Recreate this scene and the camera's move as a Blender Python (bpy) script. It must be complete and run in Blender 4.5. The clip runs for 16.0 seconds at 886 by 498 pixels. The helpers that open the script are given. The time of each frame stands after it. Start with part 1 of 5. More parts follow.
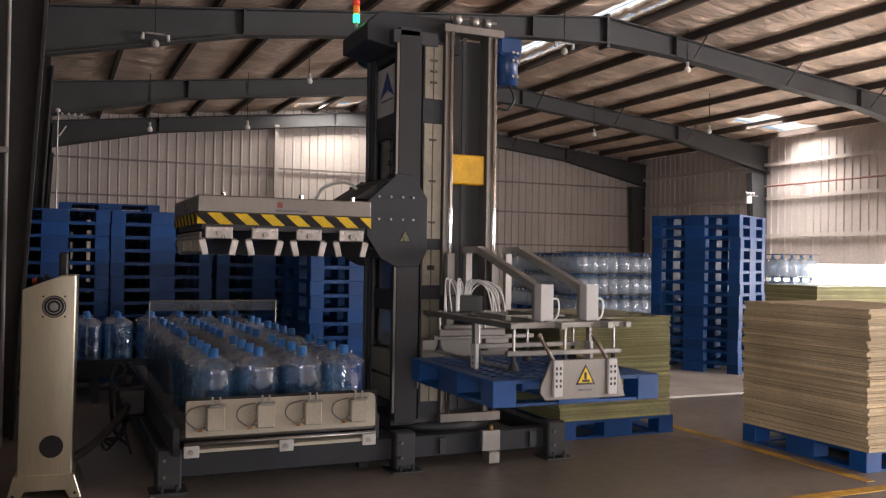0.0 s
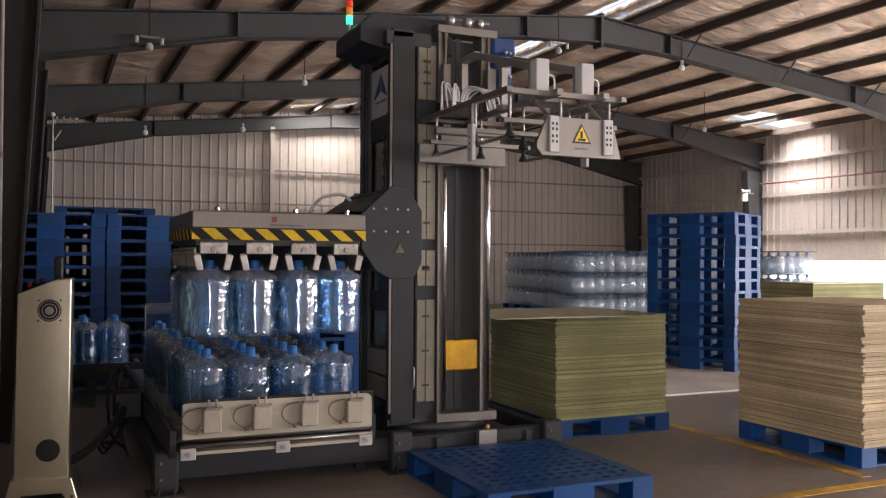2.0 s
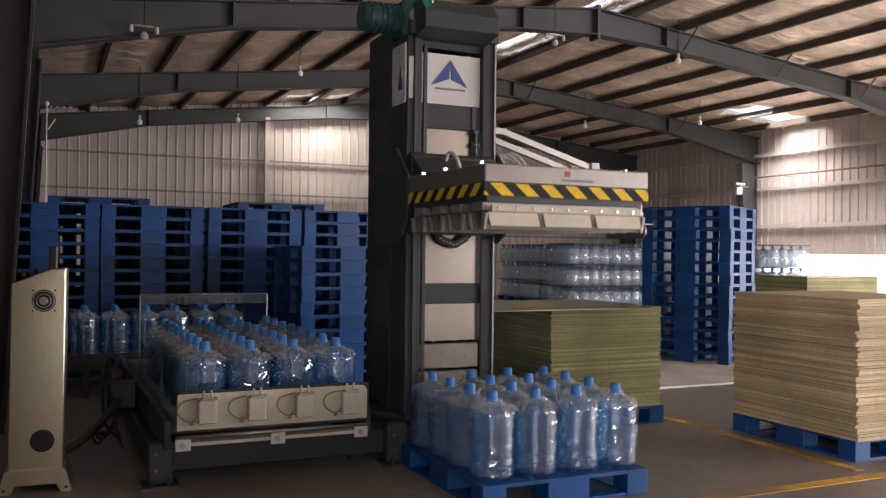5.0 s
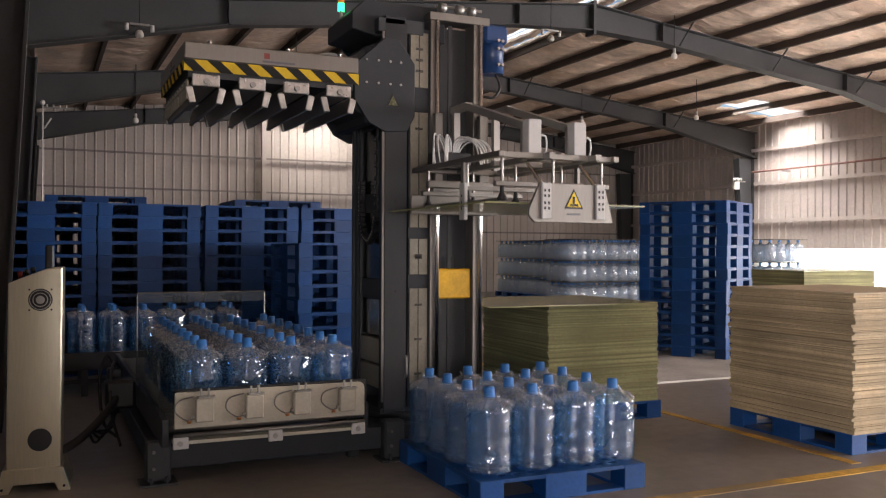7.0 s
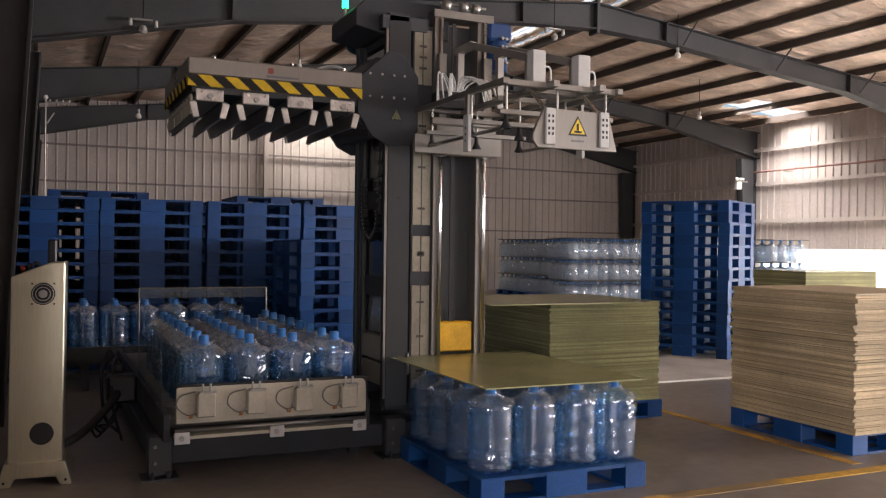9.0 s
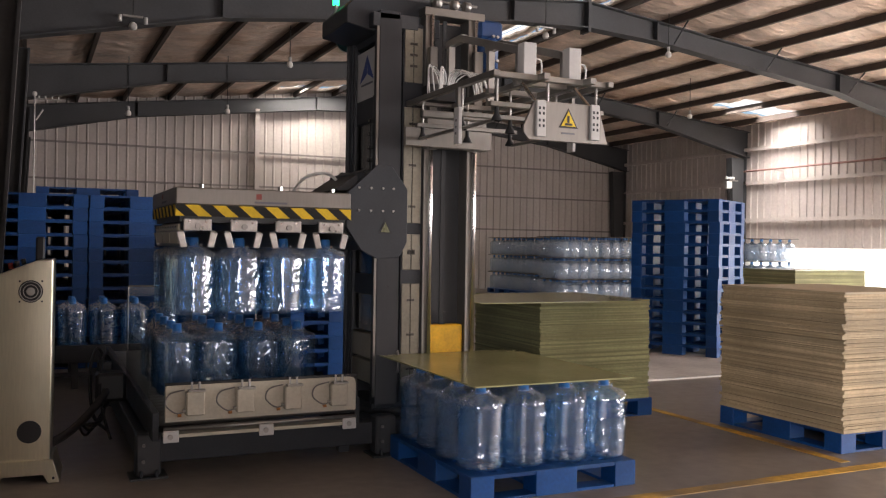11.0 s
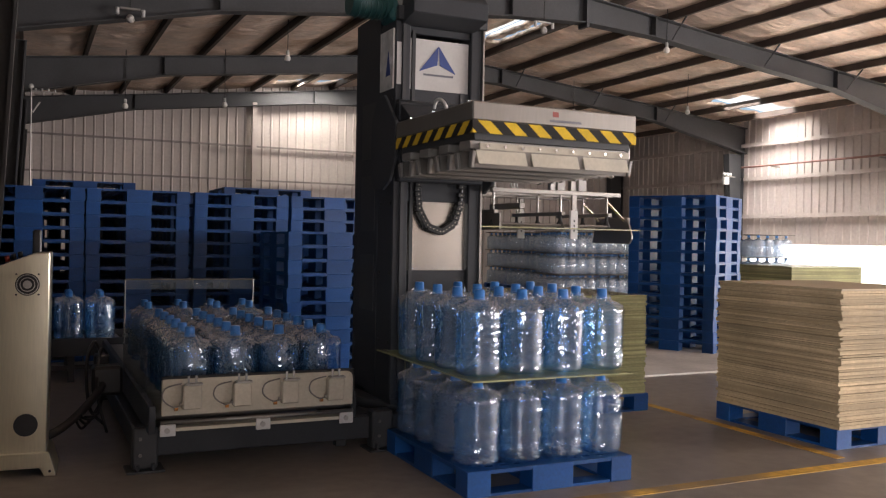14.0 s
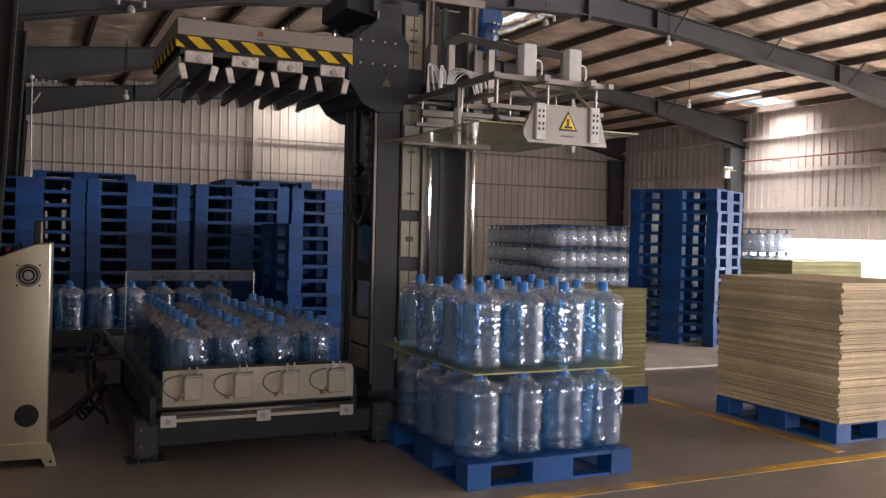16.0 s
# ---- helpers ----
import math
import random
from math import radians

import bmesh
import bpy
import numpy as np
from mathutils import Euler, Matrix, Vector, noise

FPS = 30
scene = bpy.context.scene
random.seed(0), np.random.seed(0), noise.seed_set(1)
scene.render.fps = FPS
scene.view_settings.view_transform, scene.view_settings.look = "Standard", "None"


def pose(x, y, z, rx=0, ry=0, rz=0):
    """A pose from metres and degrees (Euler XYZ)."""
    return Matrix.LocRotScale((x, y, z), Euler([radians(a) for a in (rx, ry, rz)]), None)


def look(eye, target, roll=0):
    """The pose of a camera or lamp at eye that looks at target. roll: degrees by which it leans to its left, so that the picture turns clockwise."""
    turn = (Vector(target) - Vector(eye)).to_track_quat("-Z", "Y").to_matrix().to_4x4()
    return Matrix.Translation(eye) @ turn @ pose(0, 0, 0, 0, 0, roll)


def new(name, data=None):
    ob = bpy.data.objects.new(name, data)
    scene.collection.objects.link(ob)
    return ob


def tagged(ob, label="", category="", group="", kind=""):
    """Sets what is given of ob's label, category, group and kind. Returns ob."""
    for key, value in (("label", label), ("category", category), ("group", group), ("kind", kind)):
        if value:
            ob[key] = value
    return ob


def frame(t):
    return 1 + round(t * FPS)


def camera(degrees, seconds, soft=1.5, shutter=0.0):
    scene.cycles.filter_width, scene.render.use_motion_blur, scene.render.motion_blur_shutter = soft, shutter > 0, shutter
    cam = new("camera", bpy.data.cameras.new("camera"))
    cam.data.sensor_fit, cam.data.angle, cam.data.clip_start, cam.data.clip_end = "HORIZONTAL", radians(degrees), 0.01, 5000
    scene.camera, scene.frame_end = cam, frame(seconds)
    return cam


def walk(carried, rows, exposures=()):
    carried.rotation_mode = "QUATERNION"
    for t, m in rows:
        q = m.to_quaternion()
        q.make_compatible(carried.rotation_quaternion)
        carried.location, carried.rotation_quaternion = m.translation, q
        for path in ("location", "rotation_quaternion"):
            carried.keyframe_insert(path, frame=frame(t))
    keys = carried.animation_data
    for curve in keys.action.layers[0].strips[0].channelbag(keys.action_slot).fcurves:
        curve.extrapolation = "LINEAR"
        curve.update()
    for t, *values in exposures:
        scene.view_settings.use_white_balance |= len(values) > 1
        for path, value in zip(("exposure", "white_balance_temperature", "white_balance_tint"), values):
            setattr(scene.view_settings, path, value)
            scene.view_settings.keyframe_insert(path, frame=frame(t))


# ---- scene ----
# ---------------------------------------------------------------- camera
cam = camera(53.7, 16.0, soft=1.2, shutter=0.15)
EYE = (0.0, 0.0, 1.45)
PATH = [  # seconds, yaw, pitch, roll, and the sway of the eye
    (0.0, 0.000, 0.700, -0.900, 0.000, 0.000, 0.000),
    (0.5, -0.230, 0.930, -0.643, 0.005, -0.012, 0.003),
    (1.0, -0.250, 0.881, -0.662, 0.000, 0.001, -0.004),
    (1.5, -0.001, 0.472, -0.678, -0.002, -0.004, -0.003),
    (2.0, -0.164, 0.739, -0.341, 0.011, -0.019, -0.002),
    (2.5, -0.234, 0.805, -0.570, 0.007, -0.002, 0.001),
    (3.0, -0.101, 0.645, -0.662, 0.006, 0.003, -0.003),
    (3.5, -0.211, 0.535, -0.533, 0.004, -0.004, 0.000),
    (6.0, -0.777, 0.035, -0.628, 0.005, -0.005, 0.000),
    (6.5, -0.726, 0.054, -0.167, 0.012, -0.021, -0.005),
    (7.0, -0.667, -0.024, -0.272, 0.012, -0.014, -0.001),
    (7.5, -0.435, -0.388, -0.790, 0.002, 0.004, -0.007),
    (8.0, -0.437, -0.221, -0.725, 0.004, -0.008, -0.003),
    (8.5, -0.384, -0.210, -0.751, 0.006, -0.007, -0.006),
    (9.0, -0.581, -0.157, -0.721, 0.004, -0.013, -0.005),
    (11.5, -1.290, -0.353, -0.971, 0.014, -0.006, -0.006),
    (12.0, -1.315, -0.480, -1.166, 0.015, -0.005, -0.005),
    (12.5, -1.215, -0.327, -0.935, 0.011, -0.013, -0.006),
    (13.0, -1.215, -0.203, -0.836, 0.017, -0.018, -0.006),
    (13.5, -1.333, -0.158, -0.788, 0.019, -0.013, -0.005),
    (14.0, -1.365, -0.613, -1.105, 0.009, -0.004, -0.004),
    (14.5, -1.285, -0.704, -1.179, 0.009, -0.007, -0.005),
    (15.0, -1.380, -0.844, -1.238, 0.012, -0.010, -0.002),
    (15.5, -1.410, -0.889, -1.414, 0.008, -0.006, -0.005),
    (16.0, -1.340, -1.092, -1.331, 0.006, -0.001, -0.005),
]
EXPOSURE = 0.14
walk(cam, [(t, pose(EYE[0] + ex, EYE[1] + ey, EYE[2] + ez, 90 + p, r, y - 24.0)) for t, y, p, r, ex, ey, ez in PATH], exposures=[(0.0, EXPOSURE), (16.0, EXPOSURE)])

# ---------------------------------------------------------------- world and light
world = bpy.data.worlds.new("world")
scene.world = world
world.use_nodes = True
sky = world.node_tree.nodes.new("ShaderNodeTexSky")
sky.sky_type, sky.sun_disc = "NISHITA", False
SUN_EL, SUN_AZ = 52.0, 120.0          # the sun stands high beyond the front and the right-hand wall
sky.sun_elevation, sky.sun_rotation = radians(SUN_EL), radians(SUN_AZ)
back = world.node_tree.nodes["Background"]
back.inputs["Strength"].default_value = 0.12
world.node_tree.links.new(sky.outputs[0], back.inputs[0])
sun_dir = Vector((math.sin(radians(SUN_AZ)) * math.cos(radians(SUN_EL)), math.cos(radians(SUN_AZ)) * math.cos(radians(SUN_EL)), math.sin(radians(SUN_EL))))


def lamp(name, kind, m, energy, colour, **more):
    data = bpy.data.lights.new(name, kind)
    data.energy, data.color = energy, colour
    for key, value in more.items():
        if key == "size":
            data.shape, data.size, data.size_y = "RECTANGLE", value[0], value[1]
        if key == "angle":
            data.angle = radians(value)
        if key == "spread":
            data.spread = radians(value)
    ob = new(name, data)
    ob.matrix_world = m
    return ob


lamp("sun", "SUN", look(sun_dir * 60, (0, 0, 0)), 4.0, (1.0, 0.93, 0.82), angle=0.6)
XL, XR, YF, YB, RIDGE = -0.75, 19.4, -9.0, 26.0, 9.4
ZE, ZR = 4.95, 6.05
DOOR_R = (-7.0, 4.0, 4.1)              # open gate in the right-hand wall: y from, y to, height
FILL_GAP_F = (12.6, 18.8, 4.2)              # unseen opening added in the front wall for light: x from, x to, height
lamp("gate_light", "AREA", look((XR + 0.3, (DOOR_R[0] + DOOR_R[1]) / 2, 2.1), (0, (DOOR_R[0] + DOOR_R[1]) / 2, 7.4)), 3050.0, (1.0, 0.925, 0.93), size=(10.8, 4.0))
# added fill lamp, lights the fronts of machine and stacks
lamp("front_gate_light", "AREA", look(((FILL_GAP_F[0] + FILL_GAP_F[1]) / 2, YF - 0.3, 2.1), ((FILL_GAP_F[0] + FILL_GAP_F[1]) / 2, 0, 2.1)), 480.0, (1.0, 0.925, 0.93), size=(6.1, 4.1))
FILL_GAP_L = (-7.0, -0.8, 3.6)             # opening added in the left-hand wall behind the camera for fill light: y from, y to, height
# added fill lamp, brightens the machine from behind the camera
lamp("side_gate_light", "AREA", look((XL - 0.3, (FILL_GAP_L[0] + FILL_GAP_L[1]) / 2, 1.8), (10, (FILL_GAP_L[0] + FILL_GAP_L[1]) / 2, 6.4)), 620.0, (1.0, 0.93, 0.96), size=(6.0, 3.5))
BAND = (9.5, 19.6, 0.25, 1.5)          # long low opening in the right-hand wall: y from, to, z from, to
lamp("low_opening_light", "AREA", look((XR + 0.1, (BAND[0] + BAND[1]) / 2, 0.87), (0, (BAND[0] + BAND[1]) / 2, 0.87)), 125.0, (1.0, 0.94, 0.86), size=(10.1, 1.24))
ROOFLIGHTS = (18.15, 12.05, 5.95)      # one rooflight a bay near the right-hand wall; the nearer two are unseen, added for light
lamp("rooflight_light", "AREA", look((7.5, 24.95, 5.92), (7.5, 24.95, 0)), 130.0, (1.0, 0.92, 0.84), size=(2.1, 0.65))
# fill lamps under them, strongest at the two added ones
for y, power in zip(ROOFLIGHTS, (260.0, 860.0, 900.0)):
    lamp("rooflight_light", "AREA", look((18.05, y, 5.28), (18.05, y, 0)), power, (1.0, 0.93, 0.895), size=(2.2, 1.3), spread=125)


# ---------------------------------------------------------------- materials
def material(name, colour, rough=0.6, metal=0.0, vary=0.25, scale=6.0, fine=60.0, bump=0.02, stain=None, spec=0.5, random_piece=0.0, stretch=(1, 1, 1), rough_vary=0.15):
    """Principled surface with variation at two scales, a fine relief and, if wanted, stains of a second colour."""
    m = bpy.data.materials.new(name)
    m.use_nodes = True
    n, link = m.node_tree.nodes, m.node_tree.links.new
    p = n["Principled BSDF"]
    co = n.new("ShaderNodeTexCoord")
    mp = n.new("ShaderNodeMapping")
    mp.inputs["Scale"].default_value = stretch
    link(co.outputs["Object"], mp.inputs[0])
    big, small = n.new("ShaderNodeTexNoise"), n.new("ShaderNodeTexNoise")
    for node, s, d in ((big, scale, 4), (small, fine, 3)):
        node.inputs["Scale"].default_value, node.inputs["Detail"].default_value = s, d
        link(mp.outputs[0], node.inputs["Vector"])
    ramp = n.new("ShaderNodeMapRange")
    ramp.inputs["From Min"].default_value, ramp.inputs["From Max"].default_value = 0.3, 0.7
    ramp.inputs["To Min"].default_value, ramp.inputs["To Max"].default_value = 1 - vary, 1 + vary * 0.6
    link(big.outputs[0], ramp.inputs[0])
    ramp2 = n.new("ShaderNodeMapRange")
    ramp2.inputs["From Min"].default_value, ramp2.inputs["From Max"].default_value = 0.3, 0.7
    ramp2.inputs["To Min"].default_value, ramp2.inputs["To Max"].default_value = 1 - vary * 0.5, 1 + vary * 0.3
    link(small.outputs[0], ramp2.inputs[0])
    mul = n.new("ShaderNodeMath")
    mul.operation = "MULTIPLY"
    link(ramp.outputs[0], mul.inputs[0]), link(ramp2.outputs[0], mul.inputs[1])
    last = mul.outputs[0]
    if random_piece:
        info = n.new("ShaderNodeObjectInfo")
        r3 = n.new("ShaderNodeMapRange")
        r3.inputs["To Min"].default_value, r3.inputs["To Max"].default_value = 1 - random_piece, 1 + random_piece * 0.6
        link(info.outputs["Random"], r3.inputs[0])
        m3 = n.new("ShaderNodeMath")
        m3.operation = "MULTIPLY"
        link(last, m3.inputs[0]), link(r3.outputs[0], m3.inputs[1])
        last = m3.outputs[0]
    mix = n.new("ShaderNodeVectorMath")
    mix.operation = "SCALE"
    mix.inputs[0].default_value = colour
    link(last, mix.inputs["Scale"])
    out = mix.outputs[0]
    if stain:
        third = n.new("ShaderNodeTexNoise")
        third.inputs["Scale"].default_value, third.inputs["Detail"].default_value = scale * 0.45, 8
        link(mp.outputs[0], third.inputs["Vector"])
        cut = n.new("ShaderNodeMapRange")
        cut.inputs["From Min"].default_value, cut.inputs["From Max"].default_value = 0.52, 0.68
        link(third.outputs[0], cut.inputs[0])
        blend = n.new("ShaderNodeMix")
        blend.data_type = "RGBA"
        link(cut.outputs[0], blend.inputs[0])
        link(out, blend.inputs[6])
        blend.inputs[7].default_value = (*stain, 1)
        out = blend.outputs[2]
    link(out, p.inputs["Base Color"])
    rr = n.new("ShaderNodeMapRange")
    rr.inputs["To Min"].default_value, rr.inputs["To Max"].default_value = max(0.03, rough - rough_vary), min(1, rough + rough_vary)
    link(big.outputs[0], rr.inputs[0])
    link(rr.outputs[0], p.inputs["Roughness"])
    p.inputs["Metallic"].default_value = metal
    p.inputs["Specular IOR Level"].default_value = spec
    if bump:
        b = n.new("ShaderNodeBump")
        b.inputs["Strength"].default_value, b.inputs["Distance"].default_value = 0.6, bump
        link(small.outputs[0], b.inputs["Height"])
        link(b.outputs[0], p.inputs["Normal"])
    return m


def clear_film(name, tint, solid, share, rough=0.08, wrinkle=0.0, scale=14.0, streak=(1, 1, 0.35), share_vary=0.0, gloss=0.05):
    """Thin see-through plastic: light passes straight through, with a milky share and gloss of its own."""
    m = bpy.data.materials.new(name)
    m.use_nodes = True
    n, link = m.node_tree.nodes, m.node_tree.links.new
    p = n["Principled BSDF"]
    p.inputs["Base Color"].default_value = (*solid, 1)
    p.inputs["Roughness"].default_value = rough
    p.inputs["Specular IOR Level"].default_value = 0.8
    clear = n.new("ShaderNodeBsdfTransparent")
    clear.inputs[0].default_value = (*tint, 1)
    mix = n.new("ShaderNodeMixShader")
    mix.inputs[0].default_value = share
    link(clear.outputs[0], mix.inputs[1]), link(p.outputs[0], mix.inputs[2])
    shine, top = n.new("ShaderNodeBsdfAnisotropic"), n.new("ShaderNodeMixShader")
    shine.inputs["Roughness"].default_value = rough
    top.inputs[0].default_value = gloss
    link(mix.outputs[0], top.inputs[1]), link(shine.outputs[0], top.inputs[2])
    link(top.outputs[0], n["Material Output"].inputs[0])
    if wrinkle:
        co, mp = n.new("ShaderNodeTexCoord"), n.new("ShaderNodeMapping")
        info = n.new("ShaderNodeObjectInfo")
        add = n.new("ShaderNodeVectorMath")
        link(co.outputs["Object"], add.inputs[0]), link(info.outputs["Random"], add.inputs[1])
        mp.inputs["Scale"].default_value = streak
        link(add.outputs[0], mp.inputs[0])
        tex = n.new("ShaderNodeTexNoise")
        tex.noise_type = "RIDGED_MULTIFRACTAL" if share_vary else "FBM"
        tex.inputs["Scale"].default_value, tex.inputs["Detail"].default_value, tex.inputs["Distortion"].default_value = scale, 3, 1.2
        link(mp.outputs[0], tex.inputs["Vector"])
        b = n.new("ShaderNodeBump")
        b.inputs["Strength"].default_value, b.inputs["Distance"].default_value = 1.0, wrinkle
        link(tex.outputs[0], b.inputs["Height"])
        link(b.outputs[0], p.inputs["Normal"]), link(b.outputs[0], shine.inputs["Normal"])
        if share_vary:
            r = n.new("ShaderNodeMapRange")
            r.inputs["From Min"].default_value, r.inputs["From Max"].default_value = 0.4, 0.9
            r.inputs["To Min"].default_value, r.inputs["To Max"].default_value = share, share + share_vary
            link(tex.outputs[0], r.inputs[0])
            link(r.outputs[0], mix.inputs[0])
    return m


def glow(name, colour, strength):
    m = bpy.data.materials.new(name)
    m.use_nodes = True
    p = m.node_tree.nodes["Principled BSDF"]
    p.inputs["Base Color"].default_value = (*colour, 1)
    p.inputs["Emission Color"].default_value = (*colour, 1)
    p.inputs["Emission Strength"].default_value = strength
    return m


def foil_material():
    """Crumpled aluminium-faced insulation blanket under the roof sheets."""
    m = material("roof_foil", (0.84, 0.67, 0.56), 0.36, 0.3, 0.3, 1.1, 7.0, 0.0, stain=(0.50, 0.34, 0.24), rough_vary=0.12)
    n, link = m.node_tree.nodes, m.node_tree.links.new
    co, mp, tex = n.new("ShaderNodeTexCoord"), n.new("ShaderNodeMapping"), n.new("ShaderNodeTexNoise")
    mp.inputs["Scale"].default_value = (0.6, 2.2, 1)
    tex.inputs["Scale"].default_value, tex.inputs["Detail"].default_value, tex.inputs["Distortion"].default_value = 2.4, 5, 1.4
    b = n.new("ShaderNodeBump")
    b.inputs["Strength"].default_value, b.inputs["Distance"].default_value = 1.0, 0.1
    link(co.outputs["Object"], mp.inputs[0]), link(mp.outputs[0], tex.inputs["Vector"]), link(tex.outputs[0], b.inputs["Height"])
    link(b.outputs[0], n["Principled BSDF"].inputs["Normal"])
    return m


def stripe_material():
    """Black and yellow hazard tape, slanted bars."""
    m = material("hazard_tape", (0.66, 0.44, 0.03), 0.6, 0, 0.15, 8, 60, 0.0, spec=0.2)
    n, link = m.node_tree.nodes, m.node_tree.links.new
    p = n["Principled BSDF"]
    src = p.inputs["Base Color"].links[0].from_socket
    co, sep = n.new("ShaderNodeTexCoord"), n.new("ShaderNodeSeparateXYZ")
    link(co.outputs["Object"], sep.inputs[0])
    s1, s2, s3, s4 = (n.new("ShaderNodeMath") for _ in range(4))
    s1.operation, s2.operation, s3.operation, s4.operation = "SUBTRACT", "SUBTRACT", "FRACT", "GREATER_THAN"
    link(sep.outputs[0], s1.inputs[0]), link(sep.outputs[1], s1.inputs[1])
    sc = n.new("ShaderNodeMath")
    sc.operation = "MULTIPLY_ADD"
    sc.inputs[1].default_value, sc.inputs[2].default_value = -1.15, 0.0
    link(sep.outputs[2], sc.inputs[0])
    link(s1.outputs[0], s2.inputs[0]), link(sc.outputs[0], s2.inputs[1])
    dv = n.new("ShaderNodeMath")
    dv.operation = "MULTIPLY"
    dv.inputs[1].default_value = 1 / 0.165
    link(s2.outputs[0], dv.inputs[0]), link(dv.outputs[0], s3.inputs[0]), link(s3.outputs[0], s4.inputs[0])
    s4.inputs[1].default_value = 0.5
    mix = n.new("ShaderNodeMix")
    mix.data_type = "RGBA"
    link(s4.outputs[0], mix.inputs[0]), link(src, mix.inputs[6])
    mix.inputs[7].default_value = (0.015, 0.014, 0.013, 1)
    link(mix.outputs[2], p.inputs["Base Color"])
    return m


def sheet_edge_material(name, colour, dark):
    """Edges of a pile of boards: thin layers that differ in tone from board to board."""
    m = material(name, colour, 0.75, 0, 0.3, 1.6, 40, 0.004, random_piece=0.28)
    n, link = m.node_tree.nodes, m.node_tree.links.new
    p = n["Principled BSDF"]
    src = p.inputs["Base Color"].links[0].from_socket
    co, mp, tex = n.new("ShaderNodeTexCoord"), n.new("ShaderNodeMapping"), n.new("ShaderNodeTexNoise")
    mp.inputs["Scale"].default_value = (0.5, 0.5, 60)
    tex.inputs["Scale"].default_value, tex.inputs["Detail"].default_value = 1.6, 3
    link(co.outputs["Object"], mp.inputs[0]), link(mp.outputs[0], tex.inputs["Vector"])
    r = n.new("ShaderNodeMapRange")
    r.inputs["From Min"].default_value, r.inputs["From Max"].default_value = 0.45, 0.68
    link(tex.outputs[0], r.inputs[0])
    mix = n.new("ShaderNodeMix")
    mix.data_type = "RGBA"
    link(r.outputs[0], mix.inputs[0]), link(src, mix.inputs[6])
    mix.inputs[7].default_value = (*dark, 1)
    link(mix.outputs[2], p.inputs["Base Color"])
    return m


CONCRETE = material("concrete", (0.235, 0.205, 0.175), 0.42, 0, 0.3, 0.7, 9.0, 0.003, stain=(0.17, 0.145, 0.12))
PALE_CONCRETE = material("pale_concrete", (0.5, 0.48, 0.45), 0.8, 0, 0.2, 1.5, 20, 0.004)
LINE_PAINT = material("line_paint", (0.62, 0.36, 0.05), 0.6, 0, 0.5, 3, 25, 0.001, stain=(0.2, 0.15, 0.09))
# wall cladding darkened: shade of the left-hand wall put into its colour
SHADED_CLADDING = material("shaded_cladding", (0.10, 0.092, 0.085), 0.6, 0, 0.25, 0.6, 12, 0.0)
BRASS = material("brass", (0.55, 0.38, 0.16), 0.35, 1.0, 0.1, 5, 60, 0.0)
CLADDING = material("wall_cladding", (0.52, 0.46, 0.425), 0.55, 0, 0.15, 0.6, 12, 0.0, stain=(0.40, 0.35, 0.31))
WHITE_WALL = material("white_plaster", (0.78, 0.78, 0.76), 0.8, 0, 0.1, 1.5, 20, 0.003)
STEEL_GREY = material("grey_steel_paint", (0.052, 0.053, 0.056), 0.55, 0, 0.2, 1.2, 30, 0.001)
PURLIN = material("purlin_steel", (0.085, 0.064, 0.052), 0.7, 0, 0.25, 1.5, 30, 0.001)
GIRT = material("girt_steel", (0.24, 0.21, 0.195), 0.6, 0, 0.2, 1.5, 30, 0.001)
FOIL = foil_material()
MACHINE = material("machine_grey_paint", (0.036, 0.039, 0.044), 0.5, 0, 0.15, 3, 80, 0.0006, rough_vary=0.08, spec=0.28)
MACHINE_DARK = material("machine_dark_paint", (0.035, 0.037, 0.04), 0.5, 0, 0.2, 3, 80, 0.0006)
STAINLESS = material("stainless_steel", (0.27, 0.255, 0.235), 0.4, 0.85, 0.10, 2.5, 70, 0.0002, stretch=(1, 1, 0.15), rough_vary=0.08)
BRUSHED = material("brushed_steel", (0.80, 0.75, 0.57), 0.32, 1.0, 0.12, 1.8, 90, 0.0002, stretch=(1, 1, 0.08), rough_vary=0.08)
CHROME = material("polished_rail", (0.72, 0.71, 0.69), 0.14, 1.0, 0.08, 4, 60, 0.0, rough_vary=0.05)
ALU = material("aluminium", (0.38, 0.365, 0.34), 0.42, 0.8, 0.1, 4, 60, 0.0002)
PALLET_BLUE = material("blue_pallet_plastic", (0.004, 0.062, 0.235), 0.42, 0, 0.25, 3, 50, 0.001, random_piece=0.25, stain=(0.008, 0.058, 0.17))
MOTOR_BLUE = material("blue_motor_paint", (0.012, 0.05, 0.16), 0.4, 0, 0.2, 6, 60, 0.001)
MOTOR_TEAL = material("teal_gearbox_paint", (0.02, 0.075, 0.075), 0.4, 0, 0.2, 6, 60, 0.001)
YELLOW = material("yellow_paint", (0.72, 0.40, 0.01), 0.45, 0, 0.2, 5, 40, 0.001)
SIGN_YELLOW = material("sign_yellow", (0.75, 0.52, 0.02), 0.5, 0, 0.1, 8, 60, 0.0)
WHITE_PAINT = material("white_panel", (0.52, 0.51, 0.49), 0.45, 0, 0.08, 4, 50, 0.0005)
DUCT = material("duct_cover_paint", (0.27, 0.245, 0.19), 0.4, 0.2, 0.25, 4, 50, 0.0005)
CREAM = material("cream_panel", (0.47, 0.43, 0.34), 0.5, 0, 0.15, 4, 50, 0.0005)
BLACK = material("black_plastic", (0.012, 0.012, 0.013), 0.45, 0, 0.2, 8, 60, 0.0005)
RUBBER = material("black_rubber", (0.02, 0.02, 0.021), 0.7, 0, 0.2, 8, 60, 0.0008)
